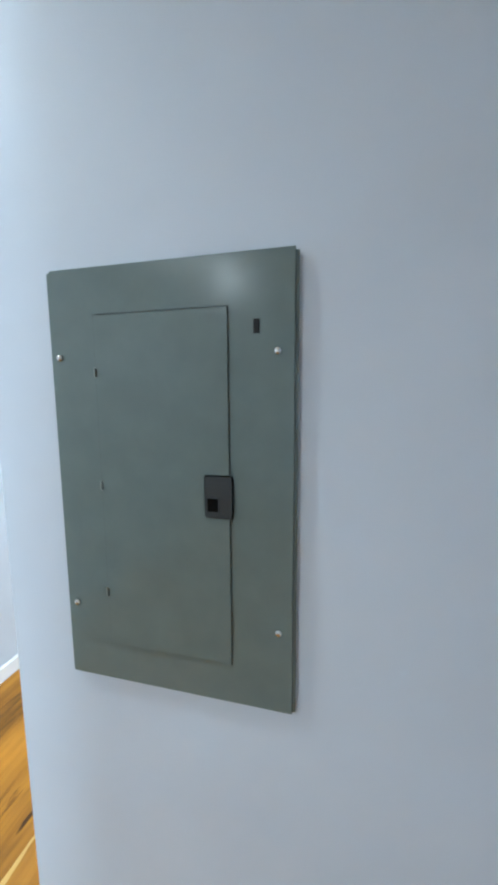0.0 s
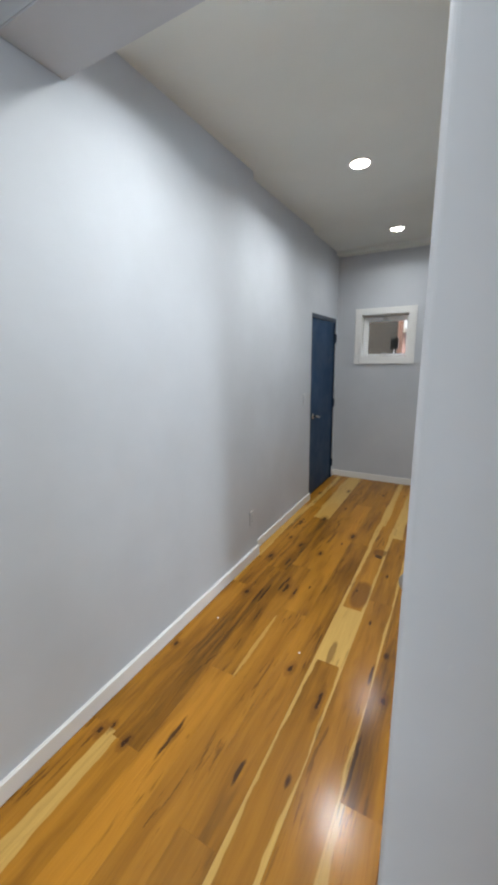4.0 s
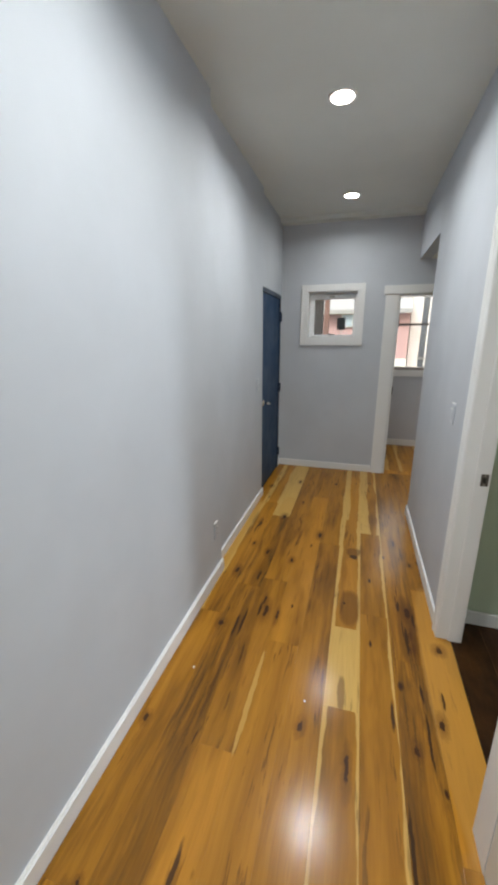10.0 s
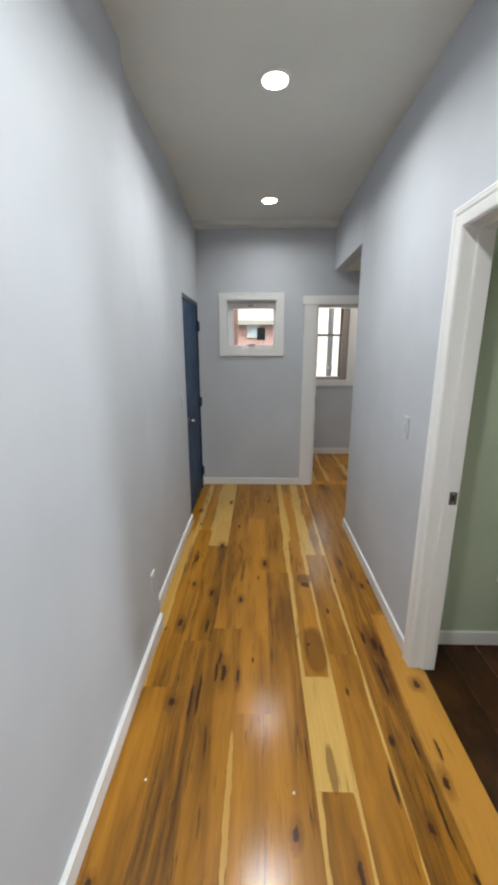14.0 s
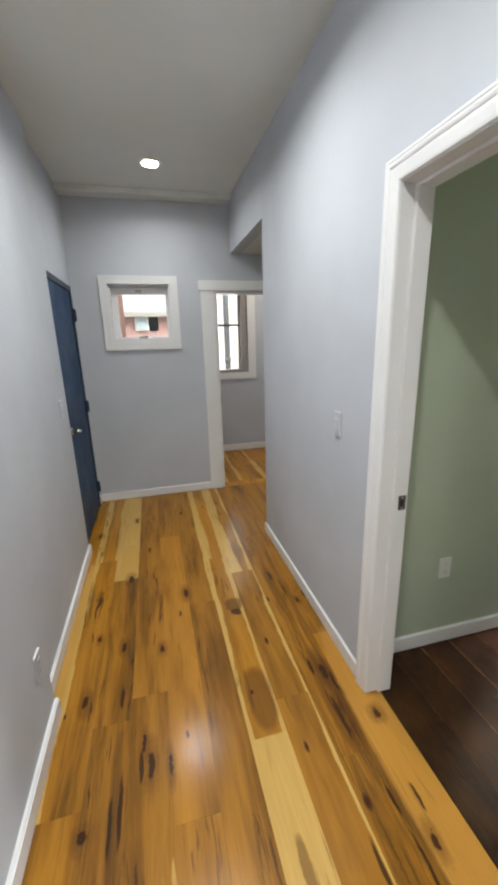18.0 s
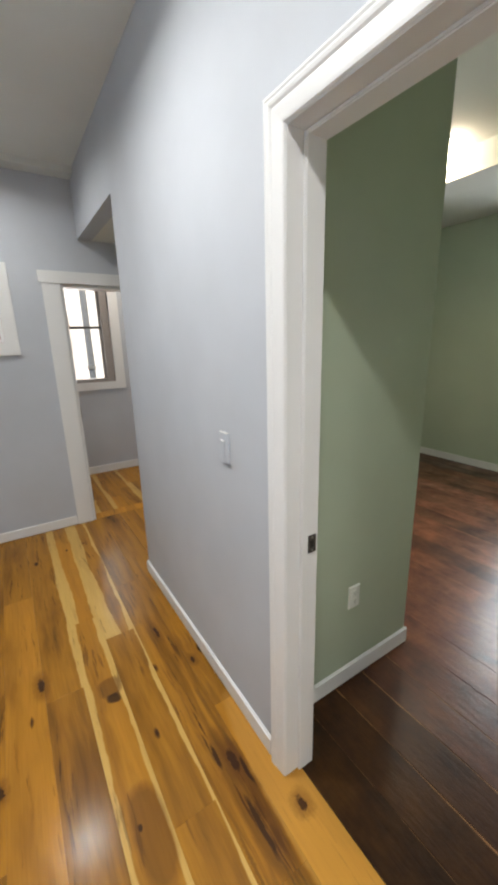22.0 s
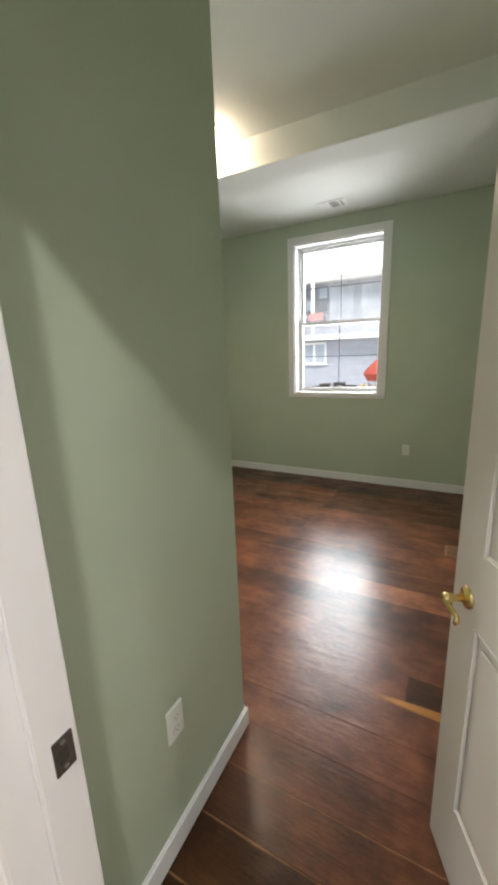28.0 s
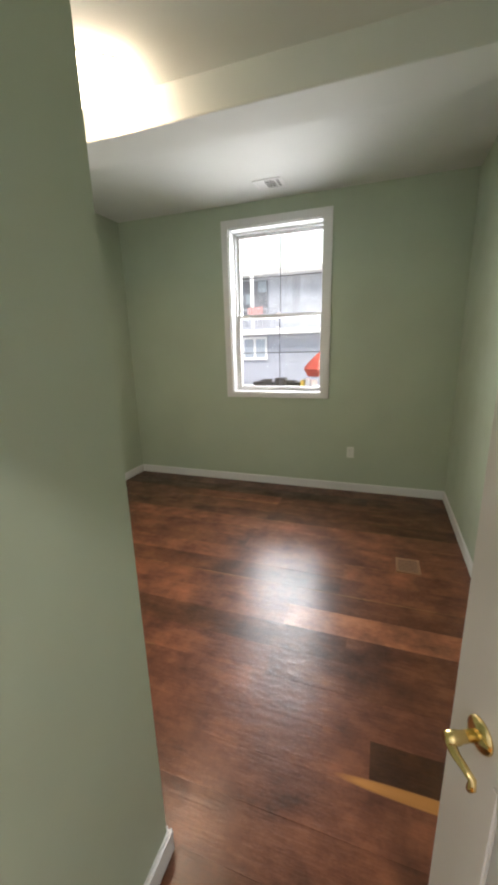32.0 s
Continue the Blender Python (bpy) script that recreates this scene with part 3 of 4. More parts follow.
BH = 0.085
baseboard([(-1.40, -1.380, -6.3, 0.301, 0, BH + 0.006), (-1.452, -1.435, 0.301, 1.667, 0, BH), (-1.488, -1.474, 2.60, NY, 0, BH), (-1.474, -0.341, NY - 0.015, NY, 0, BH),
           (EAST - 0.014, EAST, 0.105, 1.60, 0, BH), (EAST - 0.014, EAST_IN, 1.60, 1.614, 0, BH),
           (EAST_IN + 0.004, SX + 0.015, SY - 0.015, SY, 0, 0.09), (SX, SX + 0.015, SY, GN, 0, 0.09), (SX + 0.015, GX, GN - 0.015, GN, 0, 0.09), (GX - 0.015, GX, GS, GN - 0.015, 0, 0.09),
           (EAST_IN + 0.004, GX - 0.015, GS, GS + 0.015, 0, 0.09), (-0.46, 1.62, RY - 0.015, RY, 0, 0.095)])


# ---- door and window trim ----
def casing(name, rows, label, material=None):
    """A door or window surround; each moulded board is a piece of its own."""
    ob = tagged(new(name), label, "trim", kind="structure")
    for row in rows:
        part("board", row, material or TRIM, ob)
    return ob


def moulded(axis, a0, a1, b0, b1, face, out):
    """A casing board on a wall x = face or y = face: stepped, with rounded edges; long axis by its size."""
    bm = bmesh.new()
    lo, hi = (face, face + out) if out > 0 else (face + out, face)
    long_z = (b1 - b0) > (a1 - a0)
    w = min(b1 - b0, a1 - a0)
    bands = ((0.0, 1.0, 0.72), (0.06 * w, 0.30 * w, 1.0), (0.72 * w, 0.94 * w, 0.9))
    for s, e, k in bands:
        d = out * k
        l2, h2 = (face, face + d) if out > 0 else (face + d, face)
        if s == 0.0:
            aa, bb = (a0, a1), (b0, b1)
        elif long_z:
            aa, bb = (a0 + s, a0 + e), (b0, b1)
        else:
            aa, bb = (a0, a1), (b0 + s, b0 + e)
        if axis == "x":
            box(bm, l2, h2, aa[0], aa[1], bb[0], bb[1])
        else:
            box(bm, aa[0], aa[1], l2, h2, bb[0], bb[1])
    rounded(bm, 0.003)
    return bm


PROFILE = [(0.0, 0.0), (0.0, 0.010), (0.003, 0.013), (0.010, 0.0145), (0.036, 0.0165), (0.040, 0.0160), (0.045, 0.0195), (0.052, 0.0210), (0.056, 0.0195), (0.061, 0.0215), (0.067, 0.019), (0.070, 0.014), (0.070, 0.0)]


def mitred(face, end_a, end_b, deep=1.0):
    """A moulded casing board standing out to -x from x = face; the ends map a distance across the board to (y, z)."""
    bm = bmesh.new()
    ra = [bm.verts.new((face - d * deep, *end_a(1.09 * u))) for u, d in PROFILE]
    rb = [bm.verts.new((face - d * deep, *end_b(1.09 * u))) for u, d in PROFILE]
    for k in range(len(PROFILE) - 1):
        bm.faces.new((ra[k], ra[k + 1], rb[k + 1], rb[k]))
    bm.faces.new((ra[-1], ra[0], rb[0], rb[-1]))
    bm.faces.new(ra)
    bm.faces.new(rb[::-1])
    return bm


# bedroom doorway: jambs, stops and casings
TOP, FAR = 2.048, 0.023
casing("trim_bedroom_door", [
    mitred(EAST, lambda u: (FAR + u, 0), lambda u: (FAR + u, TOP + u)), boxes((-0.080, EAST, -0.986, -0.866, 0, 2.12), bevel=0.003),
    mitred(EAST, lambda u: (-0.8655, TOP + u), lambda u: (FAR + u, TOP + u)),
    boxes((EAST - 0.008, EAST_IN + 0.006, 0.020, 0.033, 0, 2.05), bevel=0.002), boxes((EAST - 0.002, EAST_IN + 0.006, -0.866, -0.849, 0, 2.05), bevel=0.002),
    boxes((EAST - 0.008, EAST_IN + 0.006, -0.849, 0.020, 2.044, 2.058), bevel=0.002),
    boxes((0.012, EAST_IN + 0.007, 0.008, 0.0205, 0, 2.044), bevel=0.003), boxes((0.012, 0.040, -0.849, -0.837, 0, 2.044), bevel=0.003), boxes((0.012, EAST_IN + 0.007, -0.837, 0.008, 2.033, 2.0445), bevel=0.003)],
    "white painted moulded casing and jamb of a doorway")
GAP_DARK = plain("shaded_recess", (0.03, 0.028, 0.026), 0.6)
strike = thing("strike_plate", pose(0.052, 0.0075, 0.94), "steel strike plate let into the white jamb", "strike plate")
part("plate", boxes((-0.016, 0.016, -0.0025, 0.0005, -0.03, 0.03), bevel=0.0005), STRIKE, strike)
part("latch_hole", boxes((-0.009, 0.006, -0.003, -0.002, -0.012, 0.012)), GAP_DARK, strike)
for dz in (-0.022, 0.022):
    part("screw", disc(bmesh.new(), pose(0, -0.003, dz, 90), 0.004, 0.0012, 10), STEEL, strike)

# end doorway with a plain flat head
casing("trim_rear_door", [
    boxes((-0.338, -0.205, NY - 0.02, NY, 0, 2.04), bevel=0.003), boxes((0.61, 0.74, NY - 0.02, NY, 0, 2.04), bevel=0.003), boxes((-0.358, 0.765, NY - 0.028, NY, 2.04, 2.132), bevel=0.004),
    boxes((-0.2, -0.182, NY - 0.002, NY + 0.132, 0, 2.035), bevel=0.002), boxes((0.582, 0.6, NY - 0.002, NY + 0.132, 0, 2.035), bevel=0.002), boxes((-0.182, 0.582, NY - 0.002, NY + 0.132, 2.017, 2.036), bevel=0.002)],
    "white flat-board casing round the rear room doorway")
for hz in (0.22, 1.0, 1.75):
    hinge = thing("door_hinge", pose(-0.1815, NY + 0.028, hz), "dark metal butt hinge on a white jamb", "hinge", "hinges of the rear doorway")
    part("leaf", boxes((0, 0.003, -0.028, 0.02, -0.042, 0.042), bevel=0.0006), DARK_HINGE, hinge)
    part("knuckle", disc(bmesh.new(), pose(0.006, 0.026, 0), 0.006, 0.09, 12), DARK_HINGE, hinge, smooth=False)


# ---- doors ----
def panel_door(name, width, height, thick, rows, material, label, m):
    """A moulded door: rows of sunk panels (x0, x1, z0, z1). Its hinge edge is at x = 0, faces at y = 0 and y = -thick."""
    ob = tagged(new(name), label, "door", kind="structure")
    ob.matrix_world = m
    bm = bmesh.new()
    xs = sorted({0, width, *(r[0] for r in rows), *(r[1] for r in rows)})
    zs = sorted({0, height, *(r[2] for r in rows), *(r[3] for r in rows)})
    for a, b in zip(xs, xs[1:]):
        for c, d in zip(zs, zs[1:]):
            sunk = any(r[0] <= a and b <= r[1] and r[2] <= c and d <= r[3] for r in rows)
            box(bm, a, b, -thick + (0.008 if sunk else 0), -(0.008 if sunk else 0), c, d)
    bmesh.ops.remove_doubles(bm, verts=bm.verts[:], dist=1e-5)
    part("slab", bm, material, ob)
    for x0, x1, z0, z1 in rows:
        for y in (-0.009, -thick + 0.001):
            fb = bmesh.new()
            g = 0.030
            box(fb, x0 + g, x1 - g, y, y + 0.008, z0 + g, z1 - g)
            rounded(fb, 0.006, 2)
            part("raised_panel", fb, material, ob)
        for y0, y1 in ((-0.0085, 0.0015), (-thick - 0.0015, -thick + 0.0085)):
            for row in ((x0 - 0.004, x0 + 0.012, z0, z1), (x1 - 0.012, x1 + 0.004, z0, z1), (x0 + 0.012, x1 - 0.012, z0 - 0.004, z0 + 0.012), (x0 + 0.012, x1 - 0.012, z1 - 0.012, z1 + 0.004)):
                part("moulding", boxes((row[0], row[1], y0, y1, row[2], row[3]), bevel=0.004), material, ob)
    return ob


DW = 0.815
SIX = [(0.11, 0.35, 0.25, 0.83), (0.465, 0.705, 0.25, 0.83), (0.11, 0.35, 1.02, 1.58), (0.465, 0.705, 1.02, 1.58), (0.11, 0.35, 1.70, 1.88), (0.465, 0.705, 1.70, 1.88)]
DOOR_TURN = 24.7
bed_door = panel_door("door_1", DW, 2.0, 0.035, SIX, DOOR_WHITE, "white moulded panel door standing open with a brass lever", pose(0.098, -0.845, 0.008, 0, 0, DOOR_TURN))


def lever_set(parent, m, metal, reach, out, size=1.0):
    """A rose, a neck and a curved lever; m puts its rose on a door face with y outwards."""
    m = m @ Matrix.Scale(size, 4)
    rose = part("rose", lathe([(0.034, 0.0), (0.034, 0.004), (0.030, 0.009), (0.020, 0.012), (0.014, 0.014)], 28, m @ pose(0, 0, 0, -90)), metal, parent, "round backplate", True)
    part("neck", lathe([(0.012, 0.0), (0.0115, out - 0.02), (0.014, out - 0.012), (0.014, out + 0.008), (0.010, out + 0.012)], 20, m @ pose(0, 0, 0, -90)), metal, rose, "", True)
    pts = [(0.0, out, 0.004), (reach * 0.12, out + 0.004, 0.0), (reach * 0.35, out + 0.004, -0.010), (reach * 0.6, out, -0.022), (reach * 0.8, out - 0.004, -0.027), (reach * 0.95, out - 0.002, -0.020), (reach, out, -0.012)]
    lv = sweep(pts, [0.011, 0.0105, 0.0085, 0.0075, 0.0075, 0.0085, 0.006])
    lv.transform(m)
    part("lever", lv, metal, rose, "curved lever", True)
    return rose


lever_set(bed_door, pose(DW - 0.07, 0.0, 0.885, 0, 136, 0) , BRASS, 0.072, 0.062, 0.84)
lever_set(bed_door, pose(DW - 0.07, -0.035, 0.888, 0, 0, 180) @ pose(0, 0, 0, 0, 44, 0), BRASS, 0.072, 0.062, 0.84)
for hz in (0.2, 1.0, 1.78):
    part("hinge", boxes((-0.006, 0.004, -0.004, 0.004, hz - 0.045, hz + 0.045), bevel=0.002), BRASS, bed_door, "brass hinge")

# closed closet door
CW = 0.592
TWO = [(0.10, CW - 0.10, 0.22, 0.80), (0.10, CW - 0.10, 0.98, 1.88)]
closet = panel_door("door_2", CW, 2.015, 0.035, TWO, DOOR_WHITE, "white moulded closet door, closed, with a nickel knob", pose(-0.0795, -1.581, 0.01, 0, 0, 90))
part("knob", lathe([(0.032, 0.0), (0.032, 0.005), (0.025, 0.010), (0.013, 0.014), (0.011, 0.026), (0.014, 0.030), (0.022, 0.034), (0.0265, 0.041), (0.0275, 0.049), (0.0255, 0.058), (0.0205, 0.066), (0.012, 0.071), (0.004, 0.0725)], 28,
            pose(0.456, 0.0, 0.925, -90)), KNOB, closet, "round satin nickel knob", True)

# blue entrance door with steel frame
blue = tagged(new("door_3"), "dark navy blue flush door, closed, with a nickel lever", "door", kind="structure")
part("slab", boxes((-1.530, -1.486, 1.755, 2.555, 0.012, 2.012), bevel=0.003), BLUE, blue)
part("frame", boxes((-1.64, -1.476, 1.705, 1.753, 0, 2.06), (-1.64, -1.476, 2.557, 2.598, 0, 2.06), (-1.64, -1.476, 1.753, 2.557, 2.014, 2.06), bevel=0.003), BLUE_FRAME, blue, "dark navy steel frame")
part("backing", boxes((-1.64, -1.61, 1.753, 2.557, 0, 2.014)), BLUE_FRAME, blue)
lever_set(blue, pose(-1.486, 1.825, 0.945, 0, 0, -90) @ Matrix.Scale(-1, 4, (1, 0, 0)), CHROME, 0.115, 0.05)
for hz in (0.22, 1.02, 1.82):
    part("hinge", boxes((-1.488, -1.452, 2.546, 2.574, hz - 0.055, hz + 0.055), bevel=0.008), BLUE_FRAME, blue, "dark navy painted hinge")


# ---- windows ----
def sash(parent, bars, panes, name="sash", material=None, label=""):
    s = part(name, bars, material or VINYL, parent, label)
    for p in panes:
        g = part("pane", boxes(p), GLASS, s)
        g.visible_shadow = False
    return s


hw = tagged(new("window_1"), "small awning window with a white moulded casing", "window", kind="structure")
X0, X1, Z0, Z1 = -1.258, -0.553, 1.505, 2.168
part("casing", moulded("y", X0, X0 + 0.077, Z0, Z1, NY, -0.024), TRIM, hw)
part("casing", moulded("y", X1 - 0.077, X1, Z0, Z1, NY, -0.024), TRIM, hw)
part("casing", moulded("y", X0 + 0.077, X1 - 0.077, Z1 - 0.080, Z1, NY, -0.024), TRIM, hw)
part("casing", moulded("y", X0 + 0.077, X1 - 0.077, Z0, Z0 + 0.085, NY, -0.024), TRIM, hw)
XA, XB, ZA, ZB = -1.169, -0.642, 1.602, 2.075
part("jamb", boxes((XA - 0.013, XA, NY + 0.002, NY + 0.13, ZA - 0.014, ZB + 0.014), (XB, XB + 0.013, NY + 0.002, NY + 0.13, ZA - 0.014, ZB + 0.014), (XA, XB, NY + 0.002, NY + 0.13, ZB, ZB + 0.014), (XA, XB, NY + 0.002, NY + 0.13, ZA - 0.014, ZA), bevel=0.002), TRIM, hw)
sash(hw, boxes((XA + 0.002, XA + 0.060, NY + 0.065, NY + 0.10, ZA + 0.002, ZB - 0.002), (XB - 0.024, XB - 0.002, NY + 0.065, NY + 0.10, ZA + 0.002, ZB - 0.002), (XA + 0.06, XB - 0.024, NY + 0.065, NY + 0.10, ZB - 0.06, ZB - 0.002), (XA + 0.06, XB - 0.024, NY + 0.065, NY + 0.10, ZA + 0.002, ZA + 0.024), bevel=0.004),
     [(XA + 0.059, XB - 0.023, NY + 0.080, NY + 0.086, ZA + 0.023, ZB - 0.059)])
part("latch", boxes((-0.945, -0.885, NY + 0.055, NY + 0.066, ZB - 0.045, ZB - 0.022), bevel=0.004), STEEL, hw, "grey sash latch")
catch = part("crank", boxes((-0.945, -0.865, NY + 0.042, NY + 0.068, ZA + 0.016, ZA + 0.036), bevel=0.006), CHROME, hw, "grey crank handle")
part("crank_arm", sweep([(-0.935, NY + 0.042, ZA + 0.028), (-0.905, NY + 0.032, ZA + 0.022), (-0.87, NY + 0.03, ZA + 0.018)], [0.005, 0.005, 0.006], 8), CHROME, catch)

gw = tagged(new("window_2"), "tall white double-hung window with grilles and white casing", "window", kind="structure")
CY0, CY1, CZ0, CZ1 = 0.159, 1.255, 0.967, 2.695
for r in ((CY0, 0.243, CZ0, CZ1), (WY1, CY1, CZ0, CZ1), (0.243, WY1, WZ1, CZ1), (0.243, WY1, CZ0, WZ0)):
    part("casing", boxes((GX - 0.02, GX, r[0], r[1], r[2], r[3]), bevel=0.003), TRIM, gw)
part("jamb", boxes((GX + 0.001, WX, WY0, WY0 + 0.012, WZ0, WZ1), (GX + 0.001, WX, WY1 - 0.012, WY1, WZ0, WZ1), (GX + 0.001, WX, WY0 + 0.012, WY1 - 0.012, WZ1 - 0.012, WZ1), bevel=0.002), TRIM, gw)
part("sill", boxes((GX - 0.004, WX, WY0 + 0.012, WY1 - 0.012, WZ0, WZ0 + 0.014), bevel=0.003), TRIM, gw)
FY0, FY1 = WY0 + 0.012, WY1 - 0.012
part("window_frame", boxes((GX + 0.115, WX - 0.005, FY0, FY0 + 0.014, WZ0 + 0.014, WZ1 - 0.012), (GX + 0.115, WX - 0.005, FY1 - 0.014, FY1, WZ0 + 0.014, WZ1 - 0.012),
     (GX + 0.115, WX - 0.005, FY0 + 0.014, FY1 - 0.014, WZ1 - 0.028, WZ1 - 0.012), (GX + 0.115, WX - 0.005, FY0 + 0.014, FY1 - 0.014, WZ0 + 0.014, WZ0 + 0.024), bevel=0.003), VINYL, gw)


BAR = plain("grey_grille", (0.07, 0.072, 0.08), 0.5, 0.0, 0.03)


def hung(x0, z0, z1, label):
    y0, y1, w = FY0 + 0.015, FY1 - 0.015, 0.030
    s = sash(gw, boxes((x0, x0 + 0.035, y0, y0 + w, z0, z1), (x0, x0 + 0.035, y1 - w, y1, z0, z1), (x0, x0 + 0.035, y0 + w, y1 - w, z0, z0 + 0.034), (x0, x0 + 0.035, y0 + w, y1 - w, z1 - 0.032, z1), bevel=0.004),
             [(x0 + 0.012, x0 + 0.016, y0 + w - 0.004, y1 - w + 0.004, z0 + 0.030, z1 - 0.028)], label=label)
    ym, zm = (y0 + y1) / 2, (z0 + z1) / 2
    part("grille_bar", boxes((x0 + 0.018, x0 + 0.021, ym - 0.005, ym + 0.005, z0 + 0.033, z1 - 0.031)), BAR, s)
    part("grille_bar", boxes((x0 + 0.0185, x0 + 0.0205, y0 + w - 0.002, ym - 0.005, zm - 0.005, zm + 0.005), (x0 + 0.0185, x0 + 0.0205, ym + 0.005, y1 - w + 0.002, zm - 0.005, zm + 0.005)), BAR, s)


ZM = 1.795
hung(GX + 0.125, WZ0 + 0.025, ZM + 0.02, "lower sash")
hung(GX + 0.170, ZM - 0.02, WZ1 - 0.029, "upper sash")
part("sash_lock", boxes((GX + 0.110, GX + 0.126, 0.68, 0.73, ZM + 0.018, ZM + 0.034), bevel=0.004), VINYL, gw)

rw = tagged(new("window_3"), "white double-hung window with a dark frame in the rear room", "window", kind="structure")
TAUPE = plain("taupe_window_frame", (0.30, 0.27, 0.25), 0.45)
for r in ((-0.45, -0.325, 1.045, 2.47), (0.462, 0.575, 1.045, 2.47), (-0.325, 0.462, 2.35, 2.47), (-0.325, 0.462, 1.045, 1.135)):
    part("casing", boxes((r[0], r[1], RY - 0.022, RY, r[2], r[3]), bevel=0.003), TRIM, rw)
part("window_frame", boxes((-0.328, -0.24, RY + 0.005, RY + 0.14, 1.122, 2.358), (0.375, 0.468, RY + 0.005, RY + 0.14, 1.122, 2.358), (-0.24, 0.375, RY + 0.005, RY + 0.14, 2.32, 2.358), (-0.24, 0.375, RY + 0.005, RY + 0.14, 1.122, 1.175), bevel=0.003), TAUPE, rw, "taupe frame")
DARK_RAIL = plain("dark_bronze_rail", (0.06, 0.055, 0.055), 0.45)
sash(rw, boxes((-0.239, 0.374, RY + 0.07, RY + 0.10, 1.755, 1.785), bevel=0.003), [(-0.24, 0.375, RY + 0.083, RY + 0.087, 1.175, 1.756), (-0.24, 0.375, RY + 0.083, RY + 0.087, 1.784, 2.319)], material=DARK_RAIL, label="dark meeting rail")
part("stile", boxes((-0.2395, -0.21, RY + 0.075, RY + 0.10, 1.176, 1.754), (0.35, 0.3745, RY + 0.075, RY + 0.10, 1.176, 1.754), (-0.2395, -0.22, RY + 0.075, RY + 0.10, 1.786, 2.318), (0.355, 0.3745, RY + 0.075, RY + 0.10, 1.786, 2.318)), TAUPE, rw)


# ---- electrical panel ----
GAP = plain("shaded_enamel", (0.045, 0.05, 0.047), 0.6)
TAB = plain("painted_steel_tab", (0.19, 0.205, 0.195), 0.35, 0.2)
CATCH = plain("charcoal_plastic", (0.022, 0.026, 0.028), 0.45)
panel = thing("electrical_panel", pose(0.0, PY, 0.0), "grey-green steel breaker panel with closed door, set on the grey wall", "electrical panel")
cover = part("cover", boxes((0.0475, 0.4305, -0.012, -0.0005, 1.166, 1.823), bevel=0.005, segments=3), PANEL, panel)
gap = part("door_gap", boxes((0.1278, 0.3366, -0.0125, -0.01, 1.2337, 1.7553)), GAP, panel, "dark gap round the door")
leaf = part("door", boxes((0.1286, 0.3363, -0.0145, -0.012, 1.2345, 1.7545), bevel=0.0015, segments=3), PANEL, panel)
part("latch", boxes((0.2985, 0.3418, -0.0178, -0.0140, 1.4615, 1.5245), bevel=0.002), CATCH, leaf, "black plastic latch")
part("latch_rim", boxes((0.3015, 0.3035, -0.0186, -0.0174, 1.4696, 1.4929), (0.3197, 0.3217, -0.0186, -0.0174, 1.4696, 1.4929), (0.3035, 0.3197, -0.0186, -0.0174, 1.4909, 1.4929)), CATCH, leaf)
part("latch_pull", boxes((0.3035, 0.3197, -0.0181, -0.0173, 1.4716, 1.4909)), PIT, leaf, "dark finger recess")
for z in (1.6707, 1.4991, 1.3244):
    part("hinge", boxes((0.126, 0.1321, -0.0165, -0.012, z - 0.008, z + 0.008), bevel=0.002), TAB, panel)
for x, z in ((0.067, 1.694), (0.068, 1.298), (0.404, 1.694), (0.406, 1.297)):
    part("screw", lathe([(0.0055, 0.0), (0.0055, 0.002), (0.004, 0.004), (0.001, 0.0045)], 12, pose(x, -0.012, z, 90)), CHROME, panel, "bright screw", True)
part("knockout_tab", boxes((0.3712, 0.3792, -0.0128, -0.0118, 1.7174, 1.7357)), HOLE, panel, "dark slot")


# ---- switches and outlets ----
PAINTED = plain("painted_plate_grey", (0.505, 0.533, 0.576), 0.42, 0.0, 0.03)
SLOT = plain("shaded_slot", (0.22, 0.23, 0.19), 0.7)


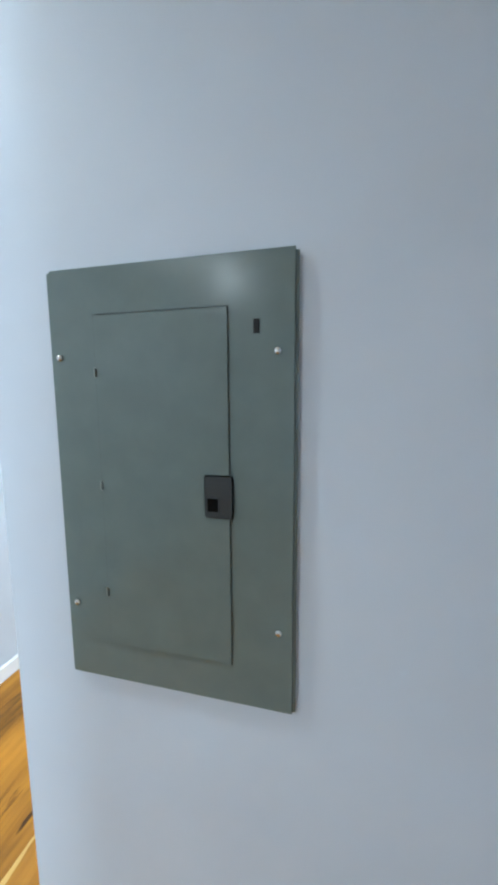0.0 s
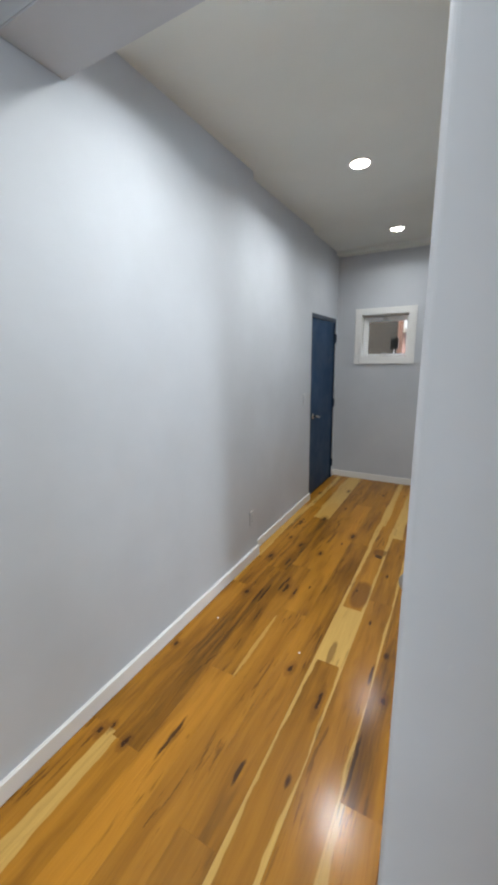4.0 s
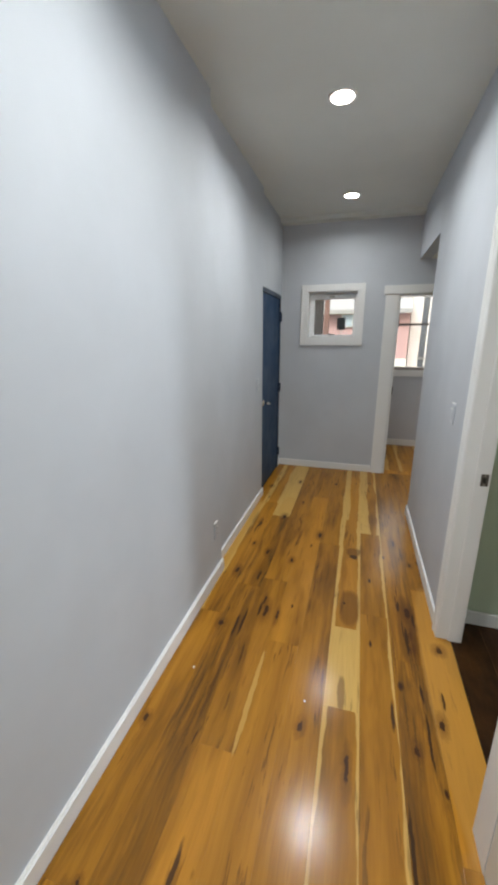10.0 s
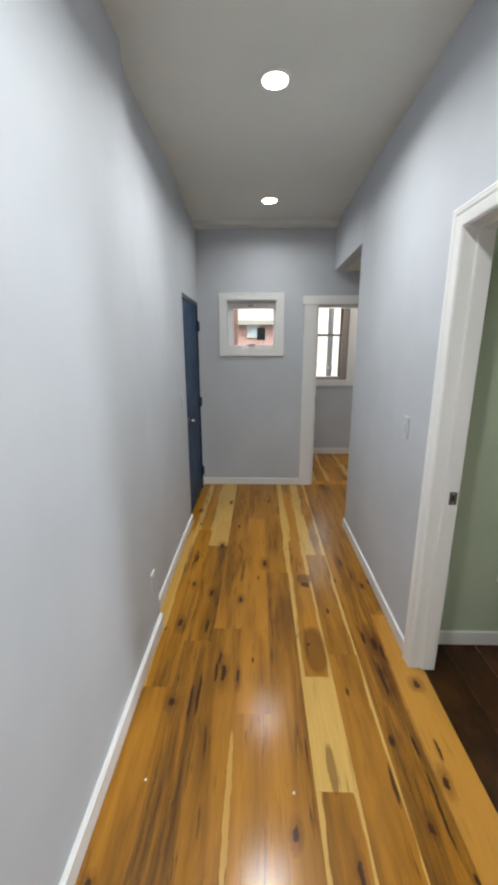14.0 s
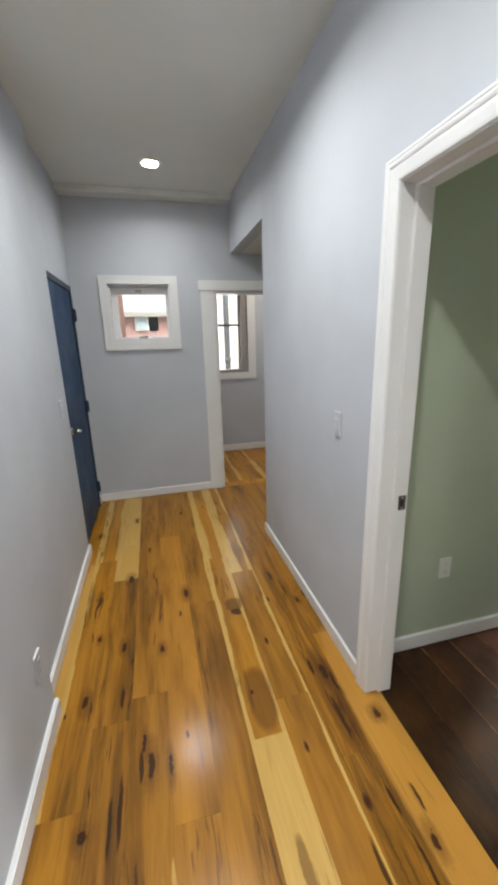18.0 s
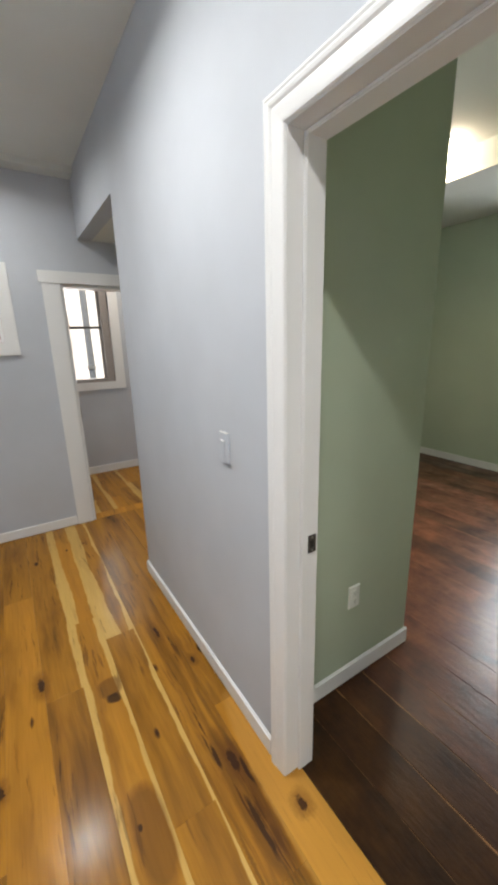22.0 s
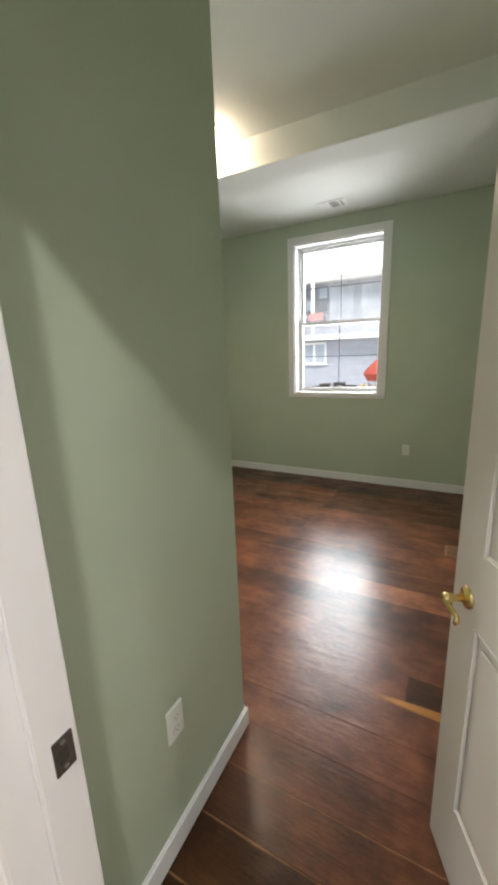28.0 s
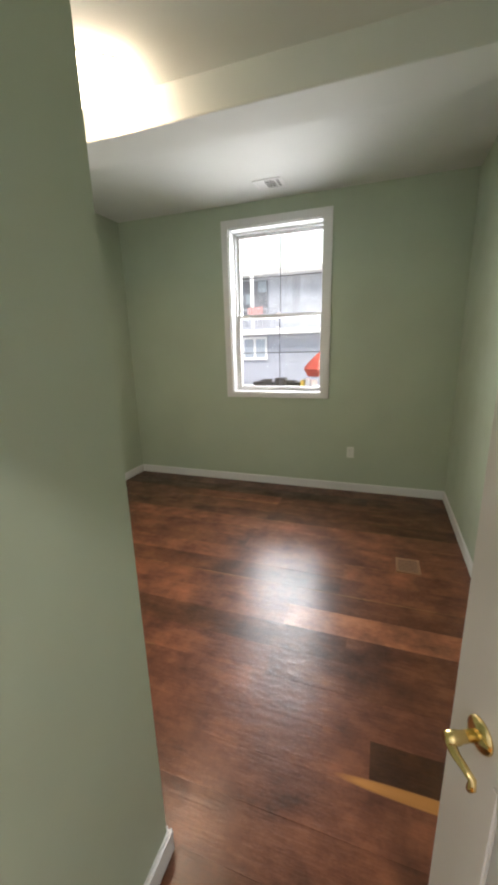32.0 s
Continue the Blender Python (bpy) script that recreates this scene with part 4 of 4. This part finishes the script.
def wall_plate(name, m, kind, label, cover=None, bright=None, dark=None):
    """A cover plate with its middle at the origin, y out of the wall."""
    cover, bright, dark = cover or PAINTED, bright or PAINTED, dark or HOLE
    ob = thing(name, m, label, name.replace("_", " "))
    part("plate", boxes((-0.036, 0.036, 0.0, 0.0085, -0.058, 0.058), bevel=0.004, segments=3), cover, ob)
    if kind == "switch":
        part("bezel", boxes((-0.017, 0.017, 0.007, 0.0088, -0.034, 0.034), bevel=0.0005), cover, ob)
        b = boxes((-0.014, 0.014, 0.0065, 0.0115, -0.030, 0.030), bevel=0.0025, segments=3)
        b.transform(pose(0, 0, 0, 7))
        part("rocker", b, bright, ob)
    else:
        for dz in (-0.02, 0.02):
            r = part("receptacle", boxes((-0.017, 0.017, 0.007, 0.0102, dz - 0.014, dz + 0.014), bevel=0.003, segments=3), bright, ob)
            for dx in (-0.006, 0.006):
                part("slot", boxes((dx - 0.001, dx + 0.001, 0.010, 0.0105, dz - 0.002, dz + 0.007)), dark, r)
            part("ground_hole", disc(bmesh.new(), pose(0, 0.0102, dz - 0.008, 90), 0.0025, 0.0008, 10), dark, r)
    # white strips put the lamp's glints on the grey plate into colour
    if cover is PAINTED:
        part("top_edge", boxes((-0.030, 0.030, 0.0005, 0.0095, 0.0568, 0.0605), bevel=0.001), PLASTIC, ob, "white strip standing in for a lamp glint")
        part("chip", boxes((-0.012, 0.012, 0.0086, 0.0145, 0.026, 0.0305) if kind == "switch" else (-0.014, 0.014, 0.0086, 0.0115, 0.030, 0.0345), bevel=0.001), PLASTIC, ob, "white strip standing in for a lamp glint")
    for dz in ((-0.048, 0.048) if kind == "switch" else (0.0,)):
        part("screw", disc(bmesh.new(), pose(0, 0.0085, dz, 90), 0.003, 0.002, 10), bright, ob)
    return ob


wall_plate("light_switch", pose(EAST, 0.395, 1.183, 0, 0, 90), "switch", "rocker light switch painted over in wall grey")
wall_plate("light_switch", pose(-1.452, 1.46, 1.17, 0, 0, -90), "switch", "rocker light switch painted over in grey beside the blue door")
wall_plate("wall_outlet", pose(-1.40, 0.20, 0.36, 0, 0, -90), "outlet", "wall outlet painted over in grey above the corridor baseboard")
wall_plate("wall_outlet", pose(0.475, SY, 0.45, 0, 0, 180), "outlet", "pale wall outlet on the sage green wall", SAGE_PLATE, SAGE_PLATE, SLOT)
wall_plate("wall_outlet", pose(GX, -0.075, 0.42, 0, 0, 90), "outlet", "pale wall outlet low on the window wall", SAGE_PLATE, SAGE_PLATE, SLOT)


# ---- lamps ----
def downlight(x, y, group):
    ob = thing("downlight", pose(x, y, CEIL), "round recessed LED downlight, lit, with a white trim ring", "ceiling light", group)
    part("trim_ring", lathe([(0.078, 0.0), (0.077, -0.005), (0.066, -0.007), (0.060, -0.004)], 40), PLASTIC, ob, "", True)
    part("lens", lathe([(0.0595, -0.0045), (0.057, -0.008), (0.02, -0.0085)], 40), LED, ob, "glowing lens", True)
    return ob


for lx, ly in HALL_LIGHTS:
    downlight(lx, ly, "corridor downlights")
for lx, ly in ROOM_LIGHTS:
    downlight(lx, ly, "front room downlights")
flush = thing("ceiling_lamp", pose(2.072, 1.067, CEIL, 0, 0, 40), "square flush-mount glass ceiling lamp, lit", "ceiling light")
part("base_plate", boxes((-0.125, 0.125, -0.125, 0.125, -0.018, -0.001), bevel=0.004), PLASTIC, flush)
part("shade", boxes((-0.148, 0.148, -0.148, 0.148, -0.108, -0.0185), bevel=0.02, segments=4), LAMP_GLASS, flush, "glowing white glass shade", True)


# made-up fitting for the extra rear room beam
downlight(0.75, 3.45, "rear room downlight")


# ---- vents ----
def register(name, m, w, h, slats, label, metal, lean=35.0, wide=0.0045, rim=0.022, bars=()):
    ob = thing(name, m, label, "vent")
    part("frame", boxes((-w / 2, w / 2, -h / 2, -h / 2 + rim, 0, 0.006), (-w / 2, w / 2, h / 2 - rim, h / 2, 0, 0.006), (-w / 2, -w / 2 + rim, -h / 2 + rim, h / 2 - rim, 0, 0.006),
         (w / 2 - rim, w / 2, -h / 2 + rim, h / 2 - rim, 0, 0.006), bevel=0.002), metal, ob)
    part("backing", boxes((-w / 2 + rim - 0.002, w / 2 - rim + 0.002, -h / 2 + rim - 0.002, h / 2 - rim + 0.002, 0.0002, 0.001)), HOLE, ob)
    for k in range(slats):
        y = -h / 2 + rim + (h - 2 * rim) * (k + 0.5) / slats
        s = boxes((-w / 2 + rim, w / 2 - rim, -wide, wide, -0.0006, 0.0006))
        s.transform(pose(0, y, 0.0045, lean))
        part("slat", s, metal, ob)
    for x0, x1 in bars:
        part("damper", boxes((x0, x1, -h / 2 + rim, h / 2 - rim, 0.0012, 0.0062)), metal, ob)
    return ob


register("ceiling_vent", pose(3.71, 0.66, CEIL, 180, 0, -90), 0.25, 0.21, 4, "white louvred supply vent in the bedroom ceiling", GRILLE, 0.0, 0.007, 0.026, ((-0.099, -0.025), (0.060, 0.073)))
register("floor_vent", pose(2.74, -0.587, 0.0, 0, 0, 90), 0.155, 0.18, 9, "brown slatted floor register beside the wall", plain("bronze_register", (0.36, 0.20, 0.12), 0.4, 0.2), 12.0, 0.0075, 0.014)


# ---- outdoors ----
structure("ground", boxes((-400, 400, -400, 400, -3.3, -3.2)), plain("gravel_yard", (0.22, 0.21, 0.2), 0.9, 0, 0.25, 3), "grey yard ground far below the windows", "ground")


def siding(bm, x0, x1, y0, y1, z0, z1, step):
    z = z0
    while z < z1:
        box(bm, x0, x1, y0, y1, z, min(z + step * 0.94, z1))
        z += step
    return bm


SIDING = plain("grey_lap_siding", (0.36, 0.375, 0.43), 0.6, 0, 0.06, 3)
SHED_GREY = plain("weathered_grey_boards", (0.42, 0.44, 0.50), 0.7, 0, 0.2, 1.5)
OUT_WHITE = plain("white_exterior_trim", (0.8, 0.8, 0.8), 0.5)
OUT_GLASS = plain("pale_exterior_glass", (0.35, 0.40, 0.46), 0.15)
OUT_DARK = plain("dark_exterior_boards", (0.028, 0.022, 0.018), 0.7, 0, 0.2, 3)
ROOF = plain("grey_roof", (0.5, 0.5, 0.51), 0.8, 0, 0.15, 4)
RED = plain("red_canvas", (0.62, 0.13, 0.09), 0.6, 0, 0.1, 6)
CLOTH = plain("faded_red_cloth", (0.55, 0.30, 0.30), 0.7, 0, 0.1, 6)
YELLOW = plain("yellow_plastic", (0.8, 0.55, 0.1), 0.5)

house = thing("house", pose(15.0, 1.0, -3.2), "grey sided house across the yard with a white eave", "house")
part("wall", boxes((0, 6, -9, 9, 0, 5.06)), SHED_GREY, house)
part("siding", siding(bmesh.new(), -0.012, -0.003, -9, 9, 0.2, 5.0, 0.2), SIDING, house)
part("upper_wall", boxes((1.0, 6, -9, 9, 5.26, 7.35)), SHED_GREY, house, "weathered upper storey")
for k in range(24):
    part("board", boxes((0.985, 0.998, -2 + k * 0.33, -1.685 + k * 0.33, 5.4, 7.3 - 0.08 * (k % 3))), SHED_GREY if k % 4 else SIDING, house)
part("porch_roof", boxes((-0.35, 1.6, -9, 9, 5.07, 5.25)), OUT_WHITE, house, "white porch eave")
part("roof", boxes((0.6, 6.3, -9.2, 9.2, 7.35, 7.55)), ROOF, house)
win = part("window", boxes((-0.08, -0.031, 3.05, 4.05, 4.1, 4.98), bevel=0.01), OUT_WHITE, house)
for a in (3.12, 3.60):
    part("pane", boxes((-0.09, -0.081, a, a + 0.38, 4.2, 4.9)), OUT_GLASS, win)
balcony = part("balcony", boxes((0.35, 1.0, 2.75, 5.0, 5.26, 5.36), (0.35, 0.40, 2.75, 5.0, 6.02, 6.08)), SIDING, house, "small grey balcony")
for k in range(12):
    part("baluster", boxes((0.36, 0.39, 2.76 + k * 0.2, 2.80 + k * 0.2, 5.36, 6.02)), SIDING, balcony)
# flat panel; the porch opening's shade is in its darker grey
part("porch_recess", boxes((0.90, 0.984, 3.30, 4.9, 5.9, 7.2)), plain("shaded_porch_wall", (0.20, 0.21, 0.24), 0.7, 0, 0.2, 3), house, "flat dark panel for the shaded porch opening")
for a in (3.78, 4.35):
    part("porch_post", boxes((0.36, 0.46, a - 0.06, a + 0.06, 5.36, 7.34), bevel=0.01), OUT_WHITE, house, "white porch post")
for a, z in ((3.45, 6.75), (4.02, 6.3)):
    part("porch_window", boxes((0.86, 0.899, a - 0.12, a + 0.2, z, z + 0.4)), OUT_GLASS, house)
towel = thing("towel", pose(15.33, 4.32, 2.62), "faded red cloth hung over a balcony rail", "towel")
tb = bmesh.new()
for k in range(6):
    box(tb, -0.02 + 0.012 * (k % 2), 0.012 * (k % 2), 0.62 * k / 6, 0.62 * (k + 1) / 6, 0.04, 0.34 - 0.02 * (k % 3))
part("cloth", tb, CLOTH, towel)

deck = thing("deck", pose(12.2, 3.0, -3.2), "grey timber deck beside the house", "deck")
part("platform", boxes((-0.6, 2.6, -4, 4, 3.00, 3.14)), SHED_GREY, deck)
for a in (-3.8, -1.3, 1.3, 3.8):
    part("post", boxes((-0.55, -0.43, a - 0.06, a + 0.06, 0, 3.0)), SHED_GREY, deck)

shade = thing("umbrella", pose(12.1, 1.50, 0.04), "red canvas umbrella on the deck", "umbrella")
part("pole", sweep([(0, 0, 0), (0, 0, 0.6), (0, 0, 1.20)], [0.02, 0.02, 0.018], 10), OUT_WHITE, shade)
ub = bmesh.new()
rings = []
for r, z in ((0.03, 1.19), (0.20, 1.05), (0.37, 0.88), (0.52, 0.70), (0.40, 0.47)):
    rings.append([ub.verts.new((r * (1.0 if k % 2 == 0 else 0.95) * math.cos(math.pi * k / 8), r * (1.0 if k % 2 == 0 else 0.95) * math.sin(math.pi * k / 8), z)) for k in range(16)])
for lo, hi in zip(rings, rings[1:]):
    for k in range(16):
        ub.faces.new((lo[k], lo[(k + 1) % 16], hi[(k + 1) % 16], hi[k]))
ub.faces.new(rings[0])
bmesh.ops.solidify(ub, geom=ub.faces[:], thickness=0.01)
part("canopy", ub, RED, shade)
crng = random.Random(3)
for k in range(9):
    y, s = (2.04 - k * 0.14, 0.40 + 0.06 * (k % 2)) if k < 3 else (1.45 + k * 0.27, crng.uniform(0.30, 0.48))
    crate = thing("crate", pose(12.3 + crng.uniform(-0.3, 0.3), y, -0.06, 0, 0, crng.uniform(-20, 20)), "small plastic crate standing on the deck", "crate", "clutter on the deck")
    part("body", boxes((-s * 0.5, s * 0.5, -0.05 if k < 3 else -0.16, 0.05 if k < 3 else 0.16, 0, s), bevel=0.012), (YELLOW if k == 0 else OUT_WHITE if k < 3 else OUT_DARK), crate)
    part("rim", boxes((-s * 0.55, s * 0.55, -0.056 if k < 3 else -0.18, 0.056 if k < 3 else 0.18, s, s + 0.03), bevel=0.008), (YELLOW if k == 0 else OUT_WHITE if k < 3 else OUT_DARK), crate)

brick_house = thing("house", pose(-1.0, 11.0, -3.2), "pink-red brick house behind the building with a pale roof", "house")
BRICKY = plain("pink_red_brick", (0.48, 0.315, 0.325), 0.8, 0, 0.12, 14)
part("wall", boxes((-6, 1.82, 0, 5, 0, 5.5)), BRICKY, brick_house)
rb = bmesh.new()
vs = [rb.verts.new(p) for p in ((-6.3, -0.25, 5.5), (1.85, -0.25, 5.5), (1.85, 3.2, 8.3), (-6.3, 3.2, 8.3), (-6.3, -0.25, 5.62), (1.85, -0.25, 5.62), (1.85, 3.2, 8.42), (-6.3, 3.2, 8.42))]
for f in ((0, 3, 2, 1), (4, 5, 6, 7), (0, 1, 5, 4), (2, 3, 7, 6), (1, 2, 6, 5), (3, 0, 4, 7)):
    rb.faces.new([vs[i] for i in f])
part("roof", rb, plain("pale_roof", (0.34, 0.34, 0.36), 0.7, 0, 0.06, 3), brick_house)
part("band", boxes((-6, 1.82, -0.04, -0.002, 3.9, 4.15)), OUT_WHITE, brick_house, "pale stone band")
w = part("window", boxes((-0.22, 0.18, -0.06, -0.002, 5.1, 5.49), bevel=0.01), OUT_WHITE, brick_house)
part("pane", boxes((-0.17, 0.13, -0.08, -0.061, 5.14, 5.46)), plain("pale_blue_blind", (0.5, 0.62, 0.75), 0.4), w)
white_house = thing("house", pose(4.6, 11.3, -3.2), "pale grey rendered house beside the brick one", "house")
part("wall", boxes((-3.72, 5, 0, 5, 0, 8.5)), plain("pale_grey_render", (0.68, 0.66, 0.68), 0.8, 0, 0.06, 2), white_house)
part("roof", boxes((-3.73, 5.2, -0.3, 5.2, 8.5, 8.7)), ROOF, white_house)

porch = thing("porch", pose(-1.4, 7.5, -3.2), "dark boarded neighbouring porch with a brown corner post", "porch")
part("wall", boxes((-2.6, -0.07, 0.1, 0.25, 0, 6.6)), OUT_DARK, porch)
part("post", boxes((-0.02, 0.09, -0.15, -0.04, 0, 6.6), bevel=0.008), plain("brown_post_paint", (0.16, 0.085, 0.07), 0.6), porch, "brown corner post")
part("roof", boxes((-2.8, 0.2, -0.3, 1.5, 6.6, 6.8)), ROOF, porch)
pole = thing("drain_pipe", pose(0.51, 5.77, -3.2), "grey vertical pipe standing outside the rear window", "pipe")
part("pipe", disc(bmesh.new(), pose(0, 0, 3.3), 0.05, 6.6, 16), plain("grey_pipe", (0.13, 0.135, 0.15), 0.5), pole)
part("bracket", boxes((-0.06, 0.06, -0.06, 0.06, 4.4, 4.45), bevel=0.004), STEEL, pole)
meter = thing("meter_box", pose(-0.80, 2.806, 1.68), "small dark box hung outside the corridor window", "box")
part("body", boxes((-0.046, 0.046, -0.02, 0.03, 0, 0.135), bevel=0.004), LATCH, meter)
part("bracket", boxes((-0.006, 0.006, 0.012, 0.022, -0.078, -0.0005)), OUT_WHITE, meter)


# ---- floor boards ----
def board(parent, material, x0, x1, y0, y1, sap_left, sap_right, tone, rustic, ease=0.0004, gap=0.00012):
    """One board with eased edges, its middle at its origin."""
    w, l, t, c = (x1 - x0) / 2 - gap, (y1 - y0) / 2 - gap, 0.012, ease
    me = bpy.data.meshes.new("plank")
    v = [(-w, -l, -t), (w, -l, -t), (w, l, -t), (-w, l, -t), (-w, -l, -c), (w, -l, -c), (w, l, -c), (-w, l, -c), (-w + c, -l + c, 0), (w - c, -l + c, 0), (w - c, l - c, 0), (-w + c, l - c, 0)]
    f = [(8, 9, 10, 11), (0, 1, 5, 4), (1, 2, 6, 5), (2, 3, 7, 6), (3, 0, 4, 7), (4, 5, 9, 8), (5, 6, 10, 9), (6, 7, 11, 10), (7, 4, 8, 11)]
    me.from_pydata(v, [], f)
    me.materials.append(material)
    ob = new("plank", me)
    ob.location = ((x0 + x1) / 2, (y0 + y1) / 2, 0)
    ob.color = (sap_left, sap_right, tone, rustic)
    ob.rotation_euler = (0, radians(0.35) * math.sin(37.0 * x0 + 11.0 * y0), 0)
    ob.parent = parent
    return ob


PW, SEAM = 0.158, 0.027
# per row from the doorway side: joints along y, and for each board sapwood left, right, tone, rustic
ROWS = [
    ([-2.6, -0.98, 0.42, NY], [(0, 0.0, 0.52, 0.7), (0, 0.0, 0.58, 0.1), (0, 0, 0.44, 0.5)]),
    ([-2.6, -1.16, -0.2, 1.55, NY], [(0.2, 0.0, 0.58, 0.2), (0, 0.0, 0.50, 1.0), (0.0, 0, 0.46, 1.0), (0, 0, 0.44, 0.4)]),
    ([-2.6, 0.10, 1.10, NY], [(0.0, 0.06, 0.50, 0.15), (0.0, 0.07, 0.46, 0.2), (0.42, 0.10, 0.5, 0.2)]),
    ([-2.6, -0.55, -0.045, 1.32, NY], [(0.12, 0.11, 0.44, 0.15), (0.8, 0.8, 0.56, 0.1), (0.17, 0.15, 0.52, 0.1), (0.35, 0.1, 0.6, 0.1)]),
    ([-2.6, -1.5, 0.85, NY], [(0, 0, 0.46, 0.2), (0, 0, 0.48, 0.45), (0, 0.05, 0.5, 0.2)]),
    ([-2.6, -0.25, 1.75, NY], [(0, 0.0, 0.50, 0.25), (0, 0, 0.56, 0.1), (0, 0, 0.46, 0.2)]),
    ([-2.6, -0.86, 0.28, NY], [(0, 0, 0.60, 0.05), (0, 0, 0.45, 0.5), (0.0, 0, 0.5, 0.5)]),
    ([-2.6, -1.38, 0.18, 1.23, NY], [(0.3, 0, 0.55, 0.3), (0, 0, 0.40, 1.0), (0, 0.0, 0.46, 1.0), (0.6, 0.5, 0.6, 0.2)]),
    ([-2.6, -1.36, -0.12, 1.5, NY], [(0, 0.2, 0.52, 0.4), (0, 0, 0.48, 0.6), (0.16, 0, 0.48, 0.8), (0.3, 0.1, 0.6, 0.4)]),
    ([-2.6, 0.1, NY], [(0.1, 0, 0.5, 0.3), (0.2, 0, 0.55, 0.3)]),
]
for k, (joints, looks) in enumerate(ROWS):
    right = SEAM - k * PW
    left = max(right - PW, -1.488)
    for (a, b), row in zip(zip(joints, joints[1:]), looks):
        board(hall_floor, HICKORY, left, right, a, b, *row)
rng = random.Random(7)
for k in range(7):
    board(hall_floor, HICKORY, SEAM + 0.003 + k * 0.142, SEAM + 0.003 + (k + 1) * 0.142, 1.6, NY, rng.choice((0, 0, 0.2)), rng.choice((0, 0.15)), rng.uniform(0.42, 0.6), 0.3)
board(hall_floor, HICKORY, -0.2, 0.6, NY, NY + 0.13, 0.0, 0, 0.75, 0.0)
for k in range(13):
    x = -0.46 + k * PW
    cut = rng.uniform(3.1, 3.6)
    for a, b in ((NY + 0.13, cut), (cut, RY)):
        board(hall_floor, HICKORY_REAR, x, x + PW, a, b, rng.choice((0, 0, 0.25)), rng.choice((0, 0.2, 0)), rng.uniform(0.45, 0.65), 0.2)
for k in range(36):
    x0, x1 = -1.40 + k * PW, min(-1.40 + (k + 1) * PW, 4.2)
    far = -2.6 if x0 < 0.0 else PY if x0 < 1.05 else -3.05
    for a, b in zip([-6.3, -4.9 + 0.6 * math.sin(k * 2.3), -3.5 + 0.5 * math.sin(k * 1.7)], [-4.9 + 0.6 * math.sin(k * 2.3), -3.5 + 0.5 * math.sin(k * 1.7), far]):
        if b > a and x1 > x0:
            board(hall_floor, HICKORY_REAR, x0, x1, a, b, rng.choice((0, 0, 0.15)), rng.choice((0, 0.12, 0)), rng.uniform(0.42, 0.6), rng.choice((0.1, 0.3, 0.8)))

GW, G0 = 0.174, 0.027
# joints and looks per row from the doorway; the nearest rows are toned darkest
DARK = {
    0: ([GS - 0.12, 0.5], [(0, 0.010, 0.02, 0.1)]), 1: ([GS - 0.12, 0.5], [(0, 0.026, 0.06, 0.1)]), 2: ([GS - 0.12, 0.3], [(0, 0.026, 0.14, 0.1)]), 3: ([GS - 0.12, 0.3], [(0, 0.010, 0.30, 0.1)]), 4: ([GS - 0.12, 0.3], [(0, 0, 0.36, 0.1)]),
    6: ([GS - 0.12, GN], [(0, 0, 0.56, 0.1)]), 7: ([GS - 0.12, -0.385, -0.2, 1.3, GN], [(0, 0, 0.24, 0.1), (0, 0, 0.5, 0.1), (0, 0, 0.5, 0.1), (0, 0, 0.5, 0)]),
    11: ([GS - 0.12, 0.10, GN], [(0, 0, 0.84, 0.0), (0, 0, 0.56, 0.1)]),
    20: ([GS - 0.12, 0.55, 1.6, GN], [(0, 0, 0.4, 0.1), (0.06, 0.0, 0.6, 0), (0, 0, 0.4, 0)]),
}
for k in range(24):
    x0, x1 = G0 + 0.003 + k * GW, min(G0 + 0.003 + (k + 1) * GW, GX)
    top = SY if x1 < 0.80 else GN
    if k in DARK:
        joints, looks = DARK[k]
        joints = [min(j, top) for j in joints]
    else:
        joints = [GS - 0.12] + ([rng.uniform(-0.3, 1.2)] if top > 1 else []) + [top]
        # rows past 17 get a darker tone
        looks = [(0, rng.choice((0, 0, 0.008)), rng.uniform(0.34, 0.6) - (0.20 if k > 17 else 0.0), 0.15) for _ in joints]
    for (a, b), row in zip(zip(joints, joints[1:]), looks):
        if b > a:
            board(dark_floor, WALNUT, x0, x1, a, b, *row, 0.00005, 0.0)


# specks of plaster lying on the corridor floor
for cx, cy in ((-1.248, -0.528), (-0.687, -0.559)):
    chip = thing("plaster_chip", pose(cx, cy, 0.0), "tiny white plaster chip on the wooden floor", "debris", "plaster chips")
    cb = bmesh.new()
    bmesh.ops.create_icosphere(cb, subdivisions=1, radius=0.006, matrix=pose(0, 0, 0.003) @ Matrix.Scale(0.5, 4, (0, 0, 1)))
    part("chip", cb, PLASTIC, chip)
